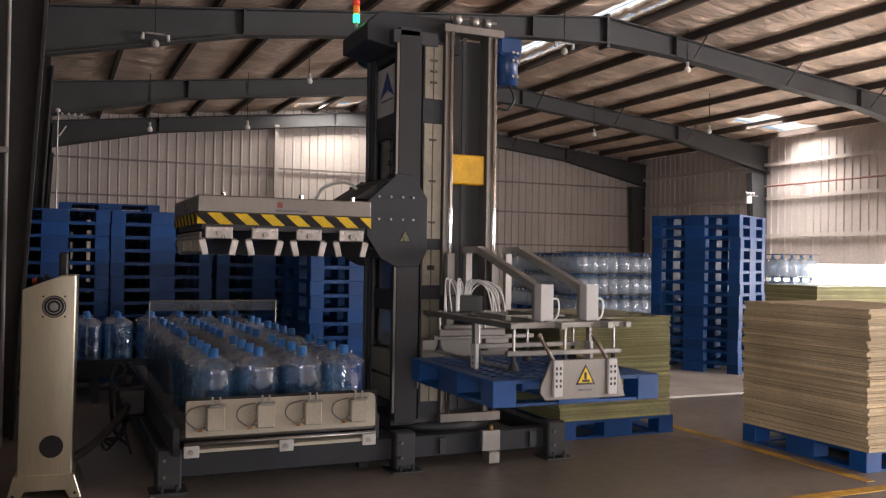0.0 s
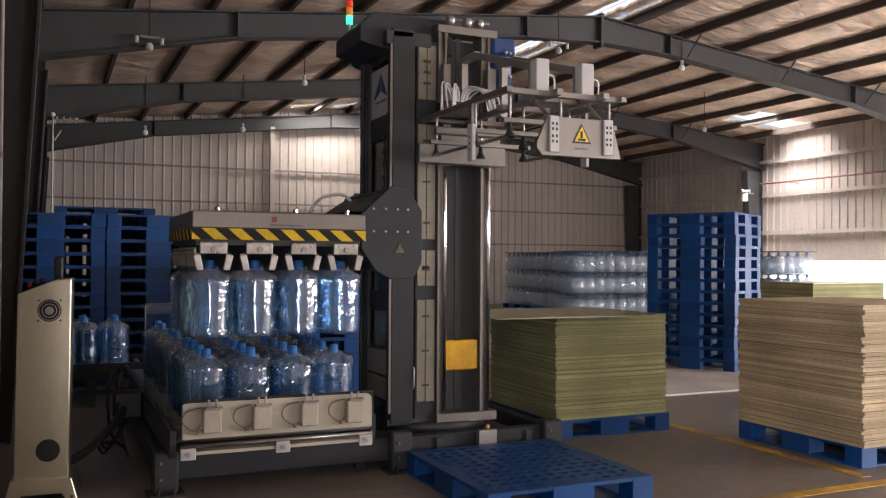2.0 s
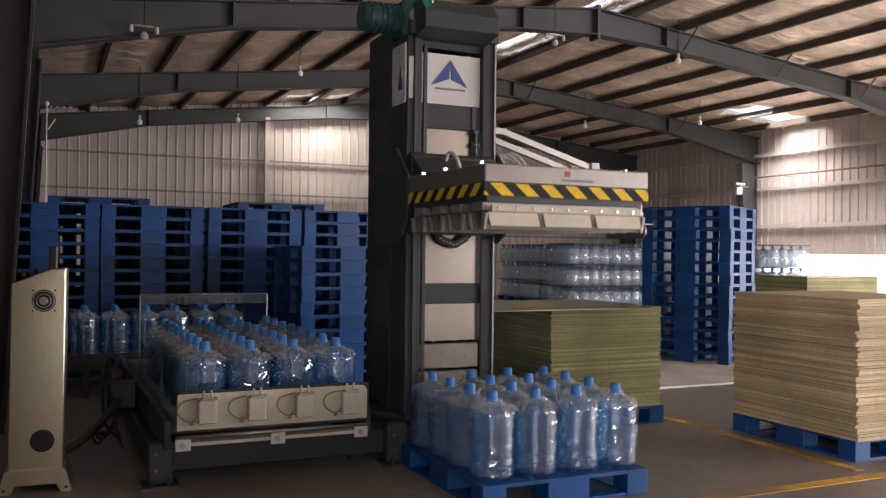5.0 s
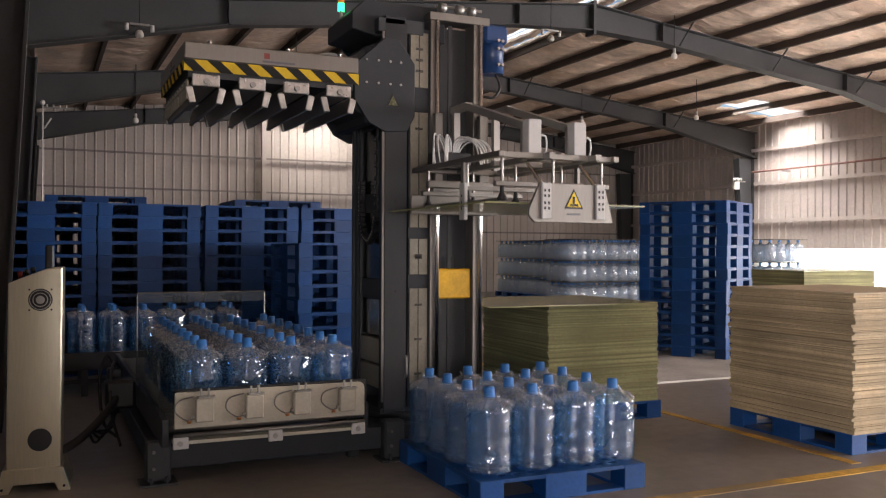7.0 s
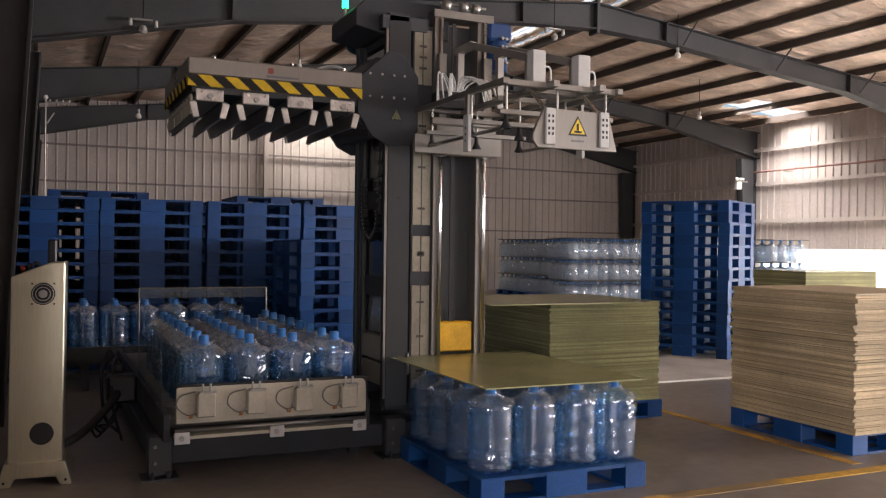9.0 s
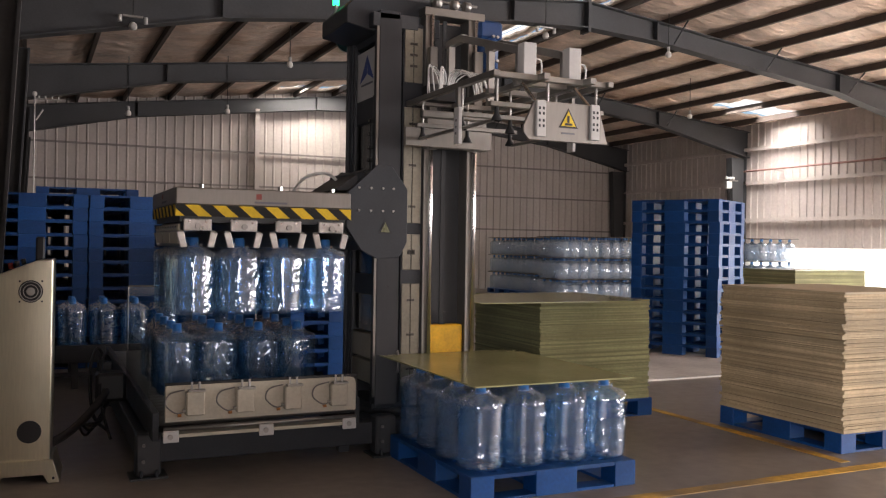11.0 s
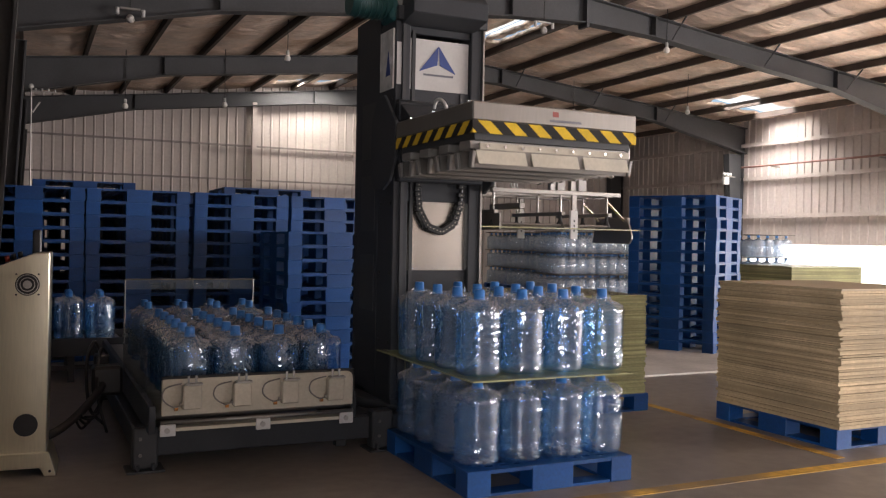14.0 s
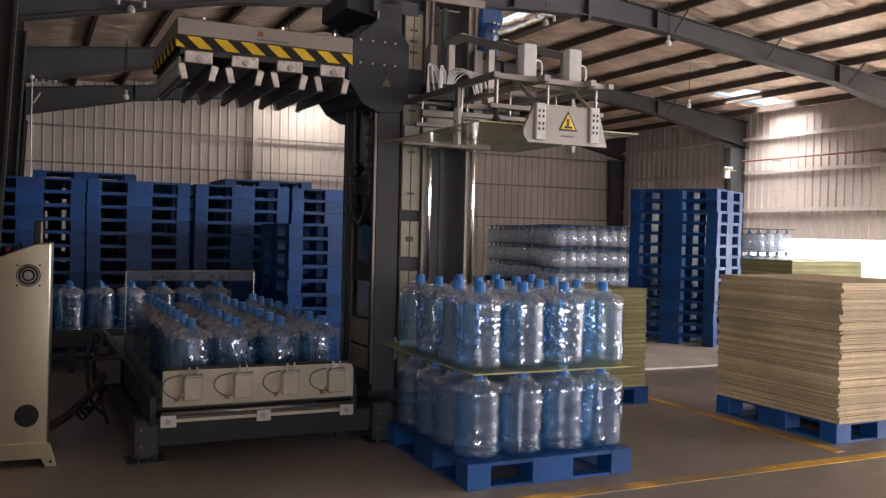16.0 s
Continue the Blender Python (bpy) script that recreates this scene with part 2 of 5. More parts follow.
HOSE_GREY = material("grey_hose", (0.16, 0.15, 0.14), 0.4, 0, 0.1, 8, 60, 0.0)
BRIGHT_STEEL = material("bright_bracket_steel", (0.62, 0.60, 0.57), 0.32, 0.75, 0.25, 9, 45, 0.001)
WIRE_WHITE = material("white_hose", (0.7, 0.7, 0.68), 0.4, 0, 0.08, 8, 60, 0.0)
LOGO_BLUE = material("logo_blue", (0.03, 0.06, 0.22), 0.5, 0, 0.1, 8, 60, 0.0)
LOGO_RED = material("logo_red", (0.24, 0.05, 0.04), 0.5, 0, 0.1, 8, 60, 0.0)
BAR_GREY = material("print_grey", (0.13, 0.13, 0.15), 0.6, 0, 0.1, 8, 60, 0.0)
GREEN_EDGE = sheet_edge_material("green_board_edges", (0.40, 0.39, 0.19), (0.22, 0.21, 0.10))
LAYER_BOARD = material("dark_layer_board", (0.07, 0.06, 0.05), 0.6)
GREEN_TOP = material("green_board", (0.34, 0.34, 0.17), 0.2, 0, 0.12, 2, 40, 0.0002, rough_vary=0.06)
CARD_EDGE = sheet_edge_material("card_edges", (0.56, 0.44, 0.27), (0.34, 0.26, 0.15))
CARD_TOP = material("card_board", (0.50, 0.41, 0.26), 0.6, 0, 0.15, 2, 40, 0.0005)
BOTTLE = clear_film("bottle_plastic", (0.68, 0.86, 1.0), (0.15, 0.42, 0.78), 0.15, 0.15, 0.002, 5, (1, 1, 1), gloss=0.015)
CAP = material("blue_cap", (0.035, 0.17, 0.47), 0.35, 0, 0.1, 8, 60, 0.0)
FILM = clear_film("bag_film", (0.97, 0.98, 1.0), (0.72, 0.77, 0.83), 0.015, 0.06, 0.0008, 18, (1.0, 1.0, 0.3), 0.02, gloss=0.22)
NECK_FILM = clear_film("bunched_bag_film", (0.93, 0.94, 0.96), (0.72, 0.72, 0.73), 0.12, 0.2, 0.004, 34, (1.0, 1.0, 1.0), 0.3, gloss=0.12)
GUARD = clear_film("clear_guard", (0.85, 0.88, 0.9), (0.35, 0.38, 0.4), 0.12, 0.1)
STRIPES = stripe_material()
GREEN_LAMP = glow("green_lamp", (0.03, 0.9, 0.28), 3.5)
AMBER_LAMP = glow("amber_lamp", (0.7, 0.2, 0.03), 0.35)
AMBER_CAP = material("amber_cap", (0.42, 0.17, 0.04), 0.35, 0, 0.1, 8, 60, 0.0)
BUTTON_RED = material("red_button", (0.22, 0.02, 0.015), 0.4, 0, 0.1, 8, 60, 0.0)
RED_LAMP = glow("red_lamp", (0.6, 0.04, 0.02), 0.4)
# emission gives the panel beyond the low opening its blown-out white
BACKDROP = glow("glowing_backdrop", (1.0, 0.97, 0.93), 1.7)
BULB = material("lamp_glass", (0.75, 0.72, 0.68), 0.3, 0, 0.05, 8, 60, 0.0)
SKYLIGHT = bpy.data.materials.new("skylight_sheet")
SKYLIGHT.use_nodes = True
_n = SKYLIGHT.node_tree
_t = _n.nodes.new("ShaderNodeBsdfTranslucent")
_t.inputs[0].default_value = (0.85, 0.85, 0.82, 1)
_n.links.new(_t.outputs[0], _n.nodes["Material Output"].inputs[0])


# ---------------------------------------------------------------- mesh tools
def bm_box(bm, x0, x1, y0, y1, z0, z1, m=None):
    vs = [Vector((x, y, z)) for z in (z0, z1) for y in (y0, y1) for x in (x0, x1)]
    v = [bm.verts.new(m @ p if m else p) for p in vs]
    for f in ((0, 2, 3, 1), (4, 5, 7, 6), (0, 1, 5, 4), (2, 6, 7, 3), (0, 4, 6, 2), (1, 3, 7, 5)):
        bm.faces.new([v[i] for i in f])


def boxes(*rows, bevel=0.0):
    bm = bmesh.new()
    for r in rows:
        bm_box(bm, *r)
    if bevel:
        bmesh.ops.bevel(bm, geom=list(bm.edges), offset=bevel, segments=1, affect="EDGES")
    return bm


def bm_rod(bm, a, b, r, seg=10, r2=None, caps=True):
    a, b = Vector(a), Vector(b)
    d = (b - a).normalized()
    s = d.orthogonal().normalized()
    u = d.cross(s)
    r2 = r if r2 is None else r2
    ring = lambda c, rr: [bm.verts.new(c + rr * (math.cos(i * math.tau / seg) * s + math.sin(i * math.tau / seg) * u)) for i in range(seg)]
    p, q = ring(a, r), ring(b, r2)
    for i in range(seg):
        f = bm.faces.new((p[i], p[(i + 1) % seg], q[(i + 1) % seg], q[i]))
        f.smooth = seg > 8
    if caps:
        bm.faces.new(p[::-1]), bm.faces.new(q)


def rods(*rows, seg=10):
    bm = bmesh.new()
    for r in rows:
        bm_rod(bm, *r, seg=seg)
    return bm


def prism(points, axis, lo, hi, bevel=0.0):
    """A flat outline (two coordinates) pushed out along axis 0, 1 or 2."""
    bm = bmesh.new()

    def at(p, h):
        c = list(p)
        c.insert(axis, h)
        return bm.verts.new(c)
    a, b = [at(p, lo) for p in points], [at(p, hi) for p in points]
    n = len(points)
    bm.faces.new(a), bm.faces.new(b[::-1])
    for i in range(n):
        bm.faces.new((a[i], b[i], b[(i + 1) % n], a[(i + 1) % n]))
    bmesh.ops.recalc_face_normals(bm, faces=list(bm.faces))
    if bevel:
        bmesh.ops.bevel(bm, geom=list(bm.edges), offset=bevel, segments=1, affect="EDGES")
    return bm


def lathe(profile, seg=20, wobble=None):
    bm = bmesh.new()
    rings = []
    for r, z in profile:
        ring = []
        for i in range(seg):
            a = i * math.tau / seg
            k = r * (1 + (wobble(a, z) if wobble else 0))
            ring.append(bm.verts.new((k * math.cos(a), k * math.sin(a), z)))
        rings.append(ring)
    for p, q in zip(rings, rings[1:]):
        for i in range(seg):
            bm.faces.new((p[i], p[(i + 1) % seg], q[(i + 1) % seg], q[i])).smooth = True
    return bm


def mesh_of(name, bm, mat):
    me = bpy.data.meshes.new(name)
    bm.to_mesh(me)
    bm.free()
    me.materials.append(mat)
    return me


def part(name, bm, mat, parent=None, label="", at=None):
    ob = new(name, mesh_of(name, bm, mat) if not isinstance(bm, bpy.types.Mesh) else bm)
    ob.parent = parent
    if at is not None:
        ob.matrix_basis = at
    if label:
        ob["label"] = label
    return ob


def thing(name, label, category, at=None, group="", kind=""):
    ob = new(name)
    ob.empty_display_size = 0.1
    if at is not None:
        ob.matrix_basis = at
    return tagged(ob, label, category, group, kind)


def structure(name, bm, mat, label, category):
    return tagged(part(name, bm, mat), label, category, kind="structure")


def piece(name, me, parent, at):
    ob = new(name, me)
    ob.parent = parent
    ob.matrix_basis = at
    return ob


# ---------------------------------------------------------------- the hall
def roof_z(x):
    return ZE + (ZR - ZE) * (x - XL) / (RIDGE - XL) if x < RIDGE else ZR + (ZE - ZR) * (x - RIDGE) / (XR - RIDGE)


def build_hall():
    structure("floor", boxes((XL - 40, XR + 60, YF - 60, YB + 40, -0.3, 0.0)), CONCRETE, "dark stained concrete floor of the hall", "floor")
    for x0, x1, y0, y1 in ((5.02, 5.1, 4.22, 12.0), (2.2, 12.0, 4.02, 4.12)):
        structure("floor_line", boxes((x0, x1, y0, y1, 0.0, 0.004)), LINE_PAINT, "worn yellow line painted on the floor", "floor line")
    structure("plinth", boxes((5.9, 12.4, 7.6, 15.2, 0.0, 0.02)), PALE_CONCRETE, "pale raised concrete slab", "slab")

    def clad(name, a, b, z0, z1f, inward, label, mat=CLADDING):
        """Ribbed sheet wall from a to b; ribs stand inward."""
        a, b, inward = Vector(a), Vector(b), Vector(inward)
        d = (b - a)
        length = d.length
        d.normalize()
        bm = bmesh.new()
        cols = []
        pitch, s = 0.26, 0.0
        while s < length:
            for off, dep in ((0, 0), (0.02, 0.03), (0.05, 0.03), (0.07, 0)):
                q = a + d * min(s + off, length) + inward * dep
                cols.append((bm.verts.new((q.x, q.y, z0)), bm.verts.new((q.x, q.y, z1f(q)))))
            s += pitch
        q = b
        cols.append((bm.verts.new((q.x, q.y, z0)), bm.verts.new((q.x, q.y, z1f(q)))))
        for (p0, p1), (q0, q1) in zip(cols, cols[1:]):
            bm.faces.new((p0, q0, q1, p1))
        out = -inward * 0.06
        n = len(cols) - 1
        ends = [cols[0], cols[n]]
        back = [(bm.verts.new(p.co + out), bm.verts.new(q.co + out)) for p, q in ends]
        bm.faces.new((back[0][0], back[0][1], back[1][1], back[1][0]))
        return structure(name, bm, mat, label, "wall")

    top = lambda q: roof_z(q.x) + 0.24
    clad("wall_north", (XL, YB, 0), (XR, YB, 0), 0.0, top, (0, -1, 0), "pale ribbed metal cladding wall")
    clad("wall_east", (XR, YB, 0), (XR, DOOR_R[1], 0), 1.5, top, (-1, 0, 0), "pale ribbed metal cladding wall")
    clad("wall_east_lintel", (XR, DOOR_R[1], 0), (XR, DOOR_R[0], 0), DOOR_R[2], top, (-1, 0, 0), "pale ribbed metal cladding over the added front opening")
    clad("wall_east_front", (XR, DOOR_R[0], 0), (XR, YF, 0), 0.0, top, (-1, 0, 0), "pale ribbed metal cladding wall")
    # left-hand wall, coloured dark for the shade it stands in
    for name, y0, y1, z in (("wall_west_front", YF, FILL_GAP_L[0], 0.0), ("wall_west_lintel", FILL_GAP_L[0], FILL_GAP_L[1], FILL_GAP_L[2]), ("wall_west", FILL_GAP_L[1], 9.0, 0.0), ("wall_west_hatch", 9.0, 10.14, 1.15), ("wall_west_back", 10.14, YB, 0.0)):
        clad(name, (XL, y0, 0), (XL, y1, 0), z, top, (1, 0, 0), "ribbed metal cladding wall with its shade in the dark colour", SHADED_CLADDING)
    clad("wall_south_west", (XL, YF, 0), (FILL_GAP_F[0], YF, 0), 0.0, top, (0, 1, 0), "ribbed metal cladding wall")
    clad("wall_south_lintel", (FILL_GAP_F[0], YF, 0), (FILL_GAP_F[1], YF, 0), FILL_GAP_F[2], top, (0, 1, 0), "ribbed metal cladding over the added front opening")
    clad("wall_south_east", (FILL_GAP_F[1], YF, 0), (XR, YF, 0), 0.0, top, (0, 1, 0), "ribbed metal cladding wall")
    structure("low_wall", boxes((XR - 0.12, XR + 0.12, DOOR_R[1], BAND[0], 0.0, 1.5), (XR - 0.12, XR + 0.12, BAND[1], YB, 0.0, 1.5), (XR - 0.12, XR + 0.12, BAND[0], BAND[1], 0.0, BAND[2])), WHITE_WALL, "white plastered low wall with a long opening", "wall")

    # added panel that glows by itself, so the opening shows white
    structure("backdrop", boxes((XR + 3.0, XR + 3.1, 6.0, 34.0, 0.0, 3.4)), BACKDROP, "glowing white backdrop added outside the opening", "backdrop")
    # roof: foil-faced blanket with real holes for the rooflights
    holes = [(9.48, 9.74, 4.0, 18.4), (9.87, 10.12, 4.0, 18.4), *[(16.9, 19.2, y - 0.7, y + 0.7) for y in ROOFLIGHTS], (6.4, 7.25, 24.6, 25.3), (7.6, 8.55, 24.6, 25.3)]
    purlins = list(np.arange(XL + 0.6, RIDGE - 0.2, 1.22)) + list(np.arange(XR - 0.6, RIDGE + 0.2, -1.22))
    xs = sorted({XL, RIDGE, XR, *[h[0] for h in holes], *[h[1] for h in holes], *np.arange(XL + 0.25, XR, 0.25)})
    ys = sorted({YF, YB, *[h[2] for h in holes], *[h[3] for h in holes], *np.arange(YF + 2, 4.0, 2.0), *np.arange(4.0, YB, 0.085)})
    rests = sorted([XL, RIDGE, XR, *purlins])

    def slack(x, y):
        """The blanket hangs between the purlins in loose folds that run up the slope."""
        k = next(i for i in range(len(rests) - 1) if x <= rests[i + 1] + 1e-6)
        w = max(0.0, math.sin(math.pi * (x - rests[k]) / (rests[k + 1] - rests[k])))
        bay = 7.3 * k
        fold = 1 - abs(noise.noise(Vector((x * 0.45 + bay, y * 2.3, bay)))) * 2.2
        fine = noise.noise(Vector((x * 1.1 + bay, y * 5.2, 4.1)))
        return -w * (0.05 + 0.05 * fold + 0.028 * fine)
    bm, seen = bmesh.new(), {}

    def vert(x, y):
        if (x, y) not in seen:
            seen[x, y] = bm.verts.new((x, y, roof_z(x) + 0.22 + slack(x, y)))
        return seen[x, y]
    for x0, x1 in zip(xs, xs[1:]):
        for y0, y1 in zip(ys, ys[1:]):
            cx, cy = (x0 + x1) / 2, (y0 + y1) / 2
            if not any(h[0] < cx < h[1] and h[2] < cy < h[3] for h in holes):
                bm.faces.new((vert(x0, y0), vert(x0, y1), vert(x1, y1), vert(x1, y0)))
    for f in bm.faces:
        f.smooth = True
    ext = bmesh.ops.extrude_face_region(bm, geom=list(bm.faces))
    bmesh.ops.translate(bm, verts=[v for v in ext["geom"] if isinstance(v, bmesh.types.BMVert)], vec=(0, 0, 0.08))
    structure("ceiling", bm, FOIL, "crumpled silver insulation foil under the roof", "ceiling")
    for i, h in enumerate(holes):
        bm = bmesh.new()
        z = lambda x: roof_z(x) + 0.33
        a = [bm.verts.new((x, y, z(x))) for x, y in ((h[0] - 0.05, h[2] - 0.05), (h[1] + 0.05, h[2] - 0.05), (h[1] + 0.05, h[3] + 0.05), (h[0] - 0.05, h[3] + 0.05))]
        bm.faces.new(a)
        structure("skylight_%d" % (i + 1), bm, SKYLIGHT, "translucent rooflight sheet lit by the sky", "skylight")

    # purlins along the hall
    for x in purlins:
        z = roof_z(x)
        bm = boxes((x - 0.035, x + 0.035, YF, YB, z + 0.055, z + 0.07), (x - 0.035, x - 0.025, YF, YB, z + 0.07, z + 0.2), (x - 0.035, x + 0.035, YF, YB, z + 0.2, z + 0.215))
        structure("purlin", bm, PURLIN, "dark cold-formed steel roof purlin", "purlin")

    # portal frames: tapered columns and haunched rafters of I section
    def portal(y, name):
        th = thing(name, "dark grey painted steel portal frame of the hall", "steel frame", kind="structure")
        for side, x_e in ((1, XL), (-1, XR)):
            x = x_e + side * 0.12
            bm = prism([(x, 0), (x, ZE - 0.79), (x + side * 0.57, ZE - 0.79), (x + side * 0.36, 0)], 1, y - 0.012, y + 0.012)
            bm_box(bm, min(x, x + side * 0.02), max(x, x + side * 0.02), y - 0.12, y + 0.12, 0, ZE - 0.79)
            ang = math.atan2(side * 0.26, ZE)
            bm_box(bm, -0.012, 0.012, -0.12, 0.12, 0, ZE - 0.8, Matrix.Translation((x + side * 0.36, y, 0)) @ Matrix.Rotation(ang, 4, "Y"))
            part("column", bm, STEEL_GREY, th)
            # rafter: deep at the eave, slim from a third of the span on
            pts = [(x_e, 0.78), (x_e + side * 3.4, 0.42), (RIDGE - side * 1.6, 0.40), (RIDGE, 0.5)]
            bm = bmesh.new()
            for (xa, da), (xb, db) in zip(pts, pts[1:]):
                za, zb = roof_z(xa), roof_z(xb)
                n0 = len(bm.verts)
                for yy0, yy1, ta, tb, ba, bb in ((y - 0.012, y + 0.012, 0, 0, da, db), (y - 0.13, y + 0.13, 0, 0, 0.02, 0.02), (y - 0.13, y + 0.13, da - 0.02, db - 0.02, da, db)):
                    v = [bm.verts.new(p) for p in ((xa, yy0, za - ba), (xb, yy0, zb - bb), (xb, yy0, zb - tb), (xa, yy0, za - ta), (xa, yy1, za - ba), (xb, yy1, zb - bb), (xb, yy1, zb - tb), (xa, yy1, za - ta))]
                    for f in ((0, 1, 2, 3), (7, 6, 5, 4), (0, 4, 5, 1), (1, 5, 6, 2), (2, 6, 7, 3), (3, 7, 4, 0)):
                        bm.faces.new([v[k] for k in f])
                # stiffener at the joint
                bm_box(bm, xb - 0.015, xb + 0.015, y - 0.13, y + 0.13, zb - db, zb)
            bmesh.ops.recalc_face_normals(bm, faces=list(bm.faces))
            part("rafter", bm, STEEL_GREY, th)
        part("ridge_plate", boxes((RIDGE - 0.03, RIDGE + 0.03, y - 0.14, y + 0.14, ZR - 0.58, ZR + 0.05)), STEEL_GREY, th)
        # fly braces from purlins to the lower flange
        for x in (11.42, 13.86, 16.3):
            z = roof_z(x)
            part("fly_brace", rods(((x, y - 0.1, z - 0.36), (x, y - 0.5, z + 0.02), 0.018), seg=6), STEEL_GREY, th)
        return th
    for i, y in enumerate((1.6, 7.7, 13.8, 19.9, 25.75)):
        portal(y, "portal_frame_%d" % (i + 1))
    # girts and posts of the walls
    for z in (2.0, 3.1, 4.1):
        structure("girt", boxes((XL, XR, YB - 0.12, YB - 0.06, z - 0.025, z + 0.025)), GIRT, "horizontal steel girt on the cladding", "girt")
        structure("girt", boxes((XR - 0.14, XR - 0.06, DOOR_R[1], YB, z + 0.26, z + 0.36)), CLADDING, "horizontal steel girt on the cladding", "girt")
        structure("girt", boxes((XL + 0.06, XL + 0.14, FILL_GAP_L[1], YB, z - 0.04, z + 0.04)), STEEL_GREY, "horizontal steel girt on the cladding", "girt")
    for x in (6.0, 12.6):
        structure("wall_post", boxes((x - 0.065, x + 0.065, YB - 0.28, YB - 0.13, 0, roof_z(x) - 0.3)), CLADDING, "pale steel wall post", "post")
    # rain pipe and conduits on the near wall
    t = thing("rain_pipe", "white plastic rain pipe running up the wall", "pipe")
    part("pipe", rods(((-0.335, 7.3, 0), (-0.335, 7.3, 5.0), 0.014), seg=10), WHITE_PAINT, t)
    for z in (0.6, 2.2, 3.8):
        part("clip", boxes((-0.75, -0.32, 7.27, 7.33, z, z + 0.04)), ALU, t)
    t = thing("service_pipe", "thin red service pipe on wall brackets", "pipe")
    part("pipe", rods(((XR - 0.3, DOOR_R[1] + 1, 3.75), (XR - 0.3, 19.7, 3.75), 0.028), seg=8), material("red_pipe", (0.26, 0.13, 0.10), 0.55), t)
    for y in (11.5, 15.0, 18.5):
        part("bracket", boxes((XR - 0.34, XR - 0.03, y - 0.02, y + 0.02, 3.68, 3.72)), ALU, t)


build_hall()


def pendant(x, y, z, double=False):
    t = thing("pendant_lamp", "small unlit bulb lamp hanging under the rafter", "lamp", pose(x, y, z), "pendant lamps")
    top = roof_z(x) + 0.02 - z
    part("cord", rods(((0, 0, 0.1), (0, 0, max(0.15, top + 0.215)), 0.008), seg=6), BLACK, t)
    for k in ((-0.09, 0.09) if double else (0,)):
        part("socket", rods(((k, 0, 0.02), (k, 0, 0.12), 0.03), seg=10), WHITE_PAINT, t)
        part("bulb", lathe([(0.004, -0.09), (0.045, -0.08), (0.062, -0.045), (0.055, 0.0), (0.03, 0.03)], 12), BULB, t)
        t.children[-1].location.x = k
    if double:
        part("bar", boxes((-0.14, 0.14, -0.02, 0.02, 0.1, 0.13)), ALU, t)


for row in ((1.32, 13.6, 4.62, True), (8.4, 13.6, 5.3, True), (11.2, 13.6, 5.25, False), (14.6, 16.9, 4.72, False), (4.57, 16.9, 4.98, False), (1.85, 19.85, 4.2, False), (3.95, 19.85, 4.4, False), (13.2, 19.8, 4.9, False)):
    pendant(*row)


def wall_fixture(x, y, z, flip):
    """Twin-head emergency light on a bracket with a dangling lead."""
    t = thing("emergency_light", "small white twin-head emergency light on a wall bracket", "light fitting", pose(x, y, z))
    part("bracket", boxes((-0.35 * flip if flip > 0 else 0, 0 if flip > 0 else 0.35, -0.02, 0.02, 0.10, 0.13)), ALU, t)
    part("box", boxes((-0.1, 0.1, -0.05, 0.05, -0.12, 0.10), bevel=0.01), WHITE_PAINT, t)
    for dx in (-0.1, 0.02, 0.14):
        part("head", rods(((dx, -0.03, 0.13), (dx, -0.03, 0.22), 0.045), seg=12), WHITE_PAINT, t)
    part("lead", hose([(0.0, 0.0, -0.12), (0.05, -0.02, -0.4), (0.02, -0.02, -0.8), (0.06, 0.0, -1.2)], 0.012), BLACK, t)


def hose(points, r, n=6, seg=6):
    """A smooth tube through points, one skin from end to end."""
    pts, out = [Vector(p) for p in points], []
    for i in range(len(pts) - 1):
        p0, p1, p2, p3 = pts[max(i - 1, 0)], pts[i], pts[i + 1], pts[min(i + 2, len(pts) - 1)]
        for k in range(n):
            s = k / n
            out.append(0.5 * (2 * p1 + (p2 - p0) * s + (2 * p0 - 5 * p1 + 4 * p2 - p3) * s * s + (3 * p1 - p0 - 3 * p2 + p3) * s ** 3))
    out.append(pts[-1])
    return tube(out, r, seg)


def tube(out, r, seg=6, closed=False):
    bm, prev, first, up = bmesh.new(), None, None, None
    for i, p in enumerate(out):
        d = (out[(i + 1) % len(out)] if closed else out[min(i + 1, len(out) - 1)]) - (out[i - 1] if closed or i else out[0])
        d.normalize()
        up = d.orthogonal() if up is None else up - d * up.dot(d)
        up.normalize()
        side = d.cross(up)
        cur = [bm.verts.new(p + r * (math.cos(k * math.tau / seg) * up + math.sin(k * math.tau / seg) * side)) for k in range(seg)]
        if prev:
            for k in range(seg):
                bm.faces.new((prev[k], prev[(k + 1) % seg], cur[(k + 1) % seg], cur[k])).smooth = True
        first, prev = first or cur, cur
    if closed:
        for k in range(seg):
            bm.faces.new((prev[k], prev[(k + 1) % seg], first[(k + 1) % seg], first[k])).smooth = True
    else:
        bm.faces.new(first[::-1]), bm.faces.new(prev)
    return bm


wall_fixture(18.55, 19.75, 3.35, -1)
t = thing("conduit_light", "row of small studs on a bracket over a thin wall conduit", "light fitting", pose(0.03, 19.6, 4.28))
part("bracket", boxes((0.0, 0.48, -0.015, 0.015, 0.0, 0.03)), ALU, t)
for k in range(4):
    part("stud", rods(((0.08 + 0.12 * k, 0, 0.03), (0.08 + 0.12 * k, 0, 0.075), 0.018), seg=8), WHITE_PAINT, t)
part("lens", lathe([(0.003, 0.06), (0.04, 0.075), (0.05, 0.11), (0.03, 0.15), (0.003, 0.16)], 12), BULB, t)
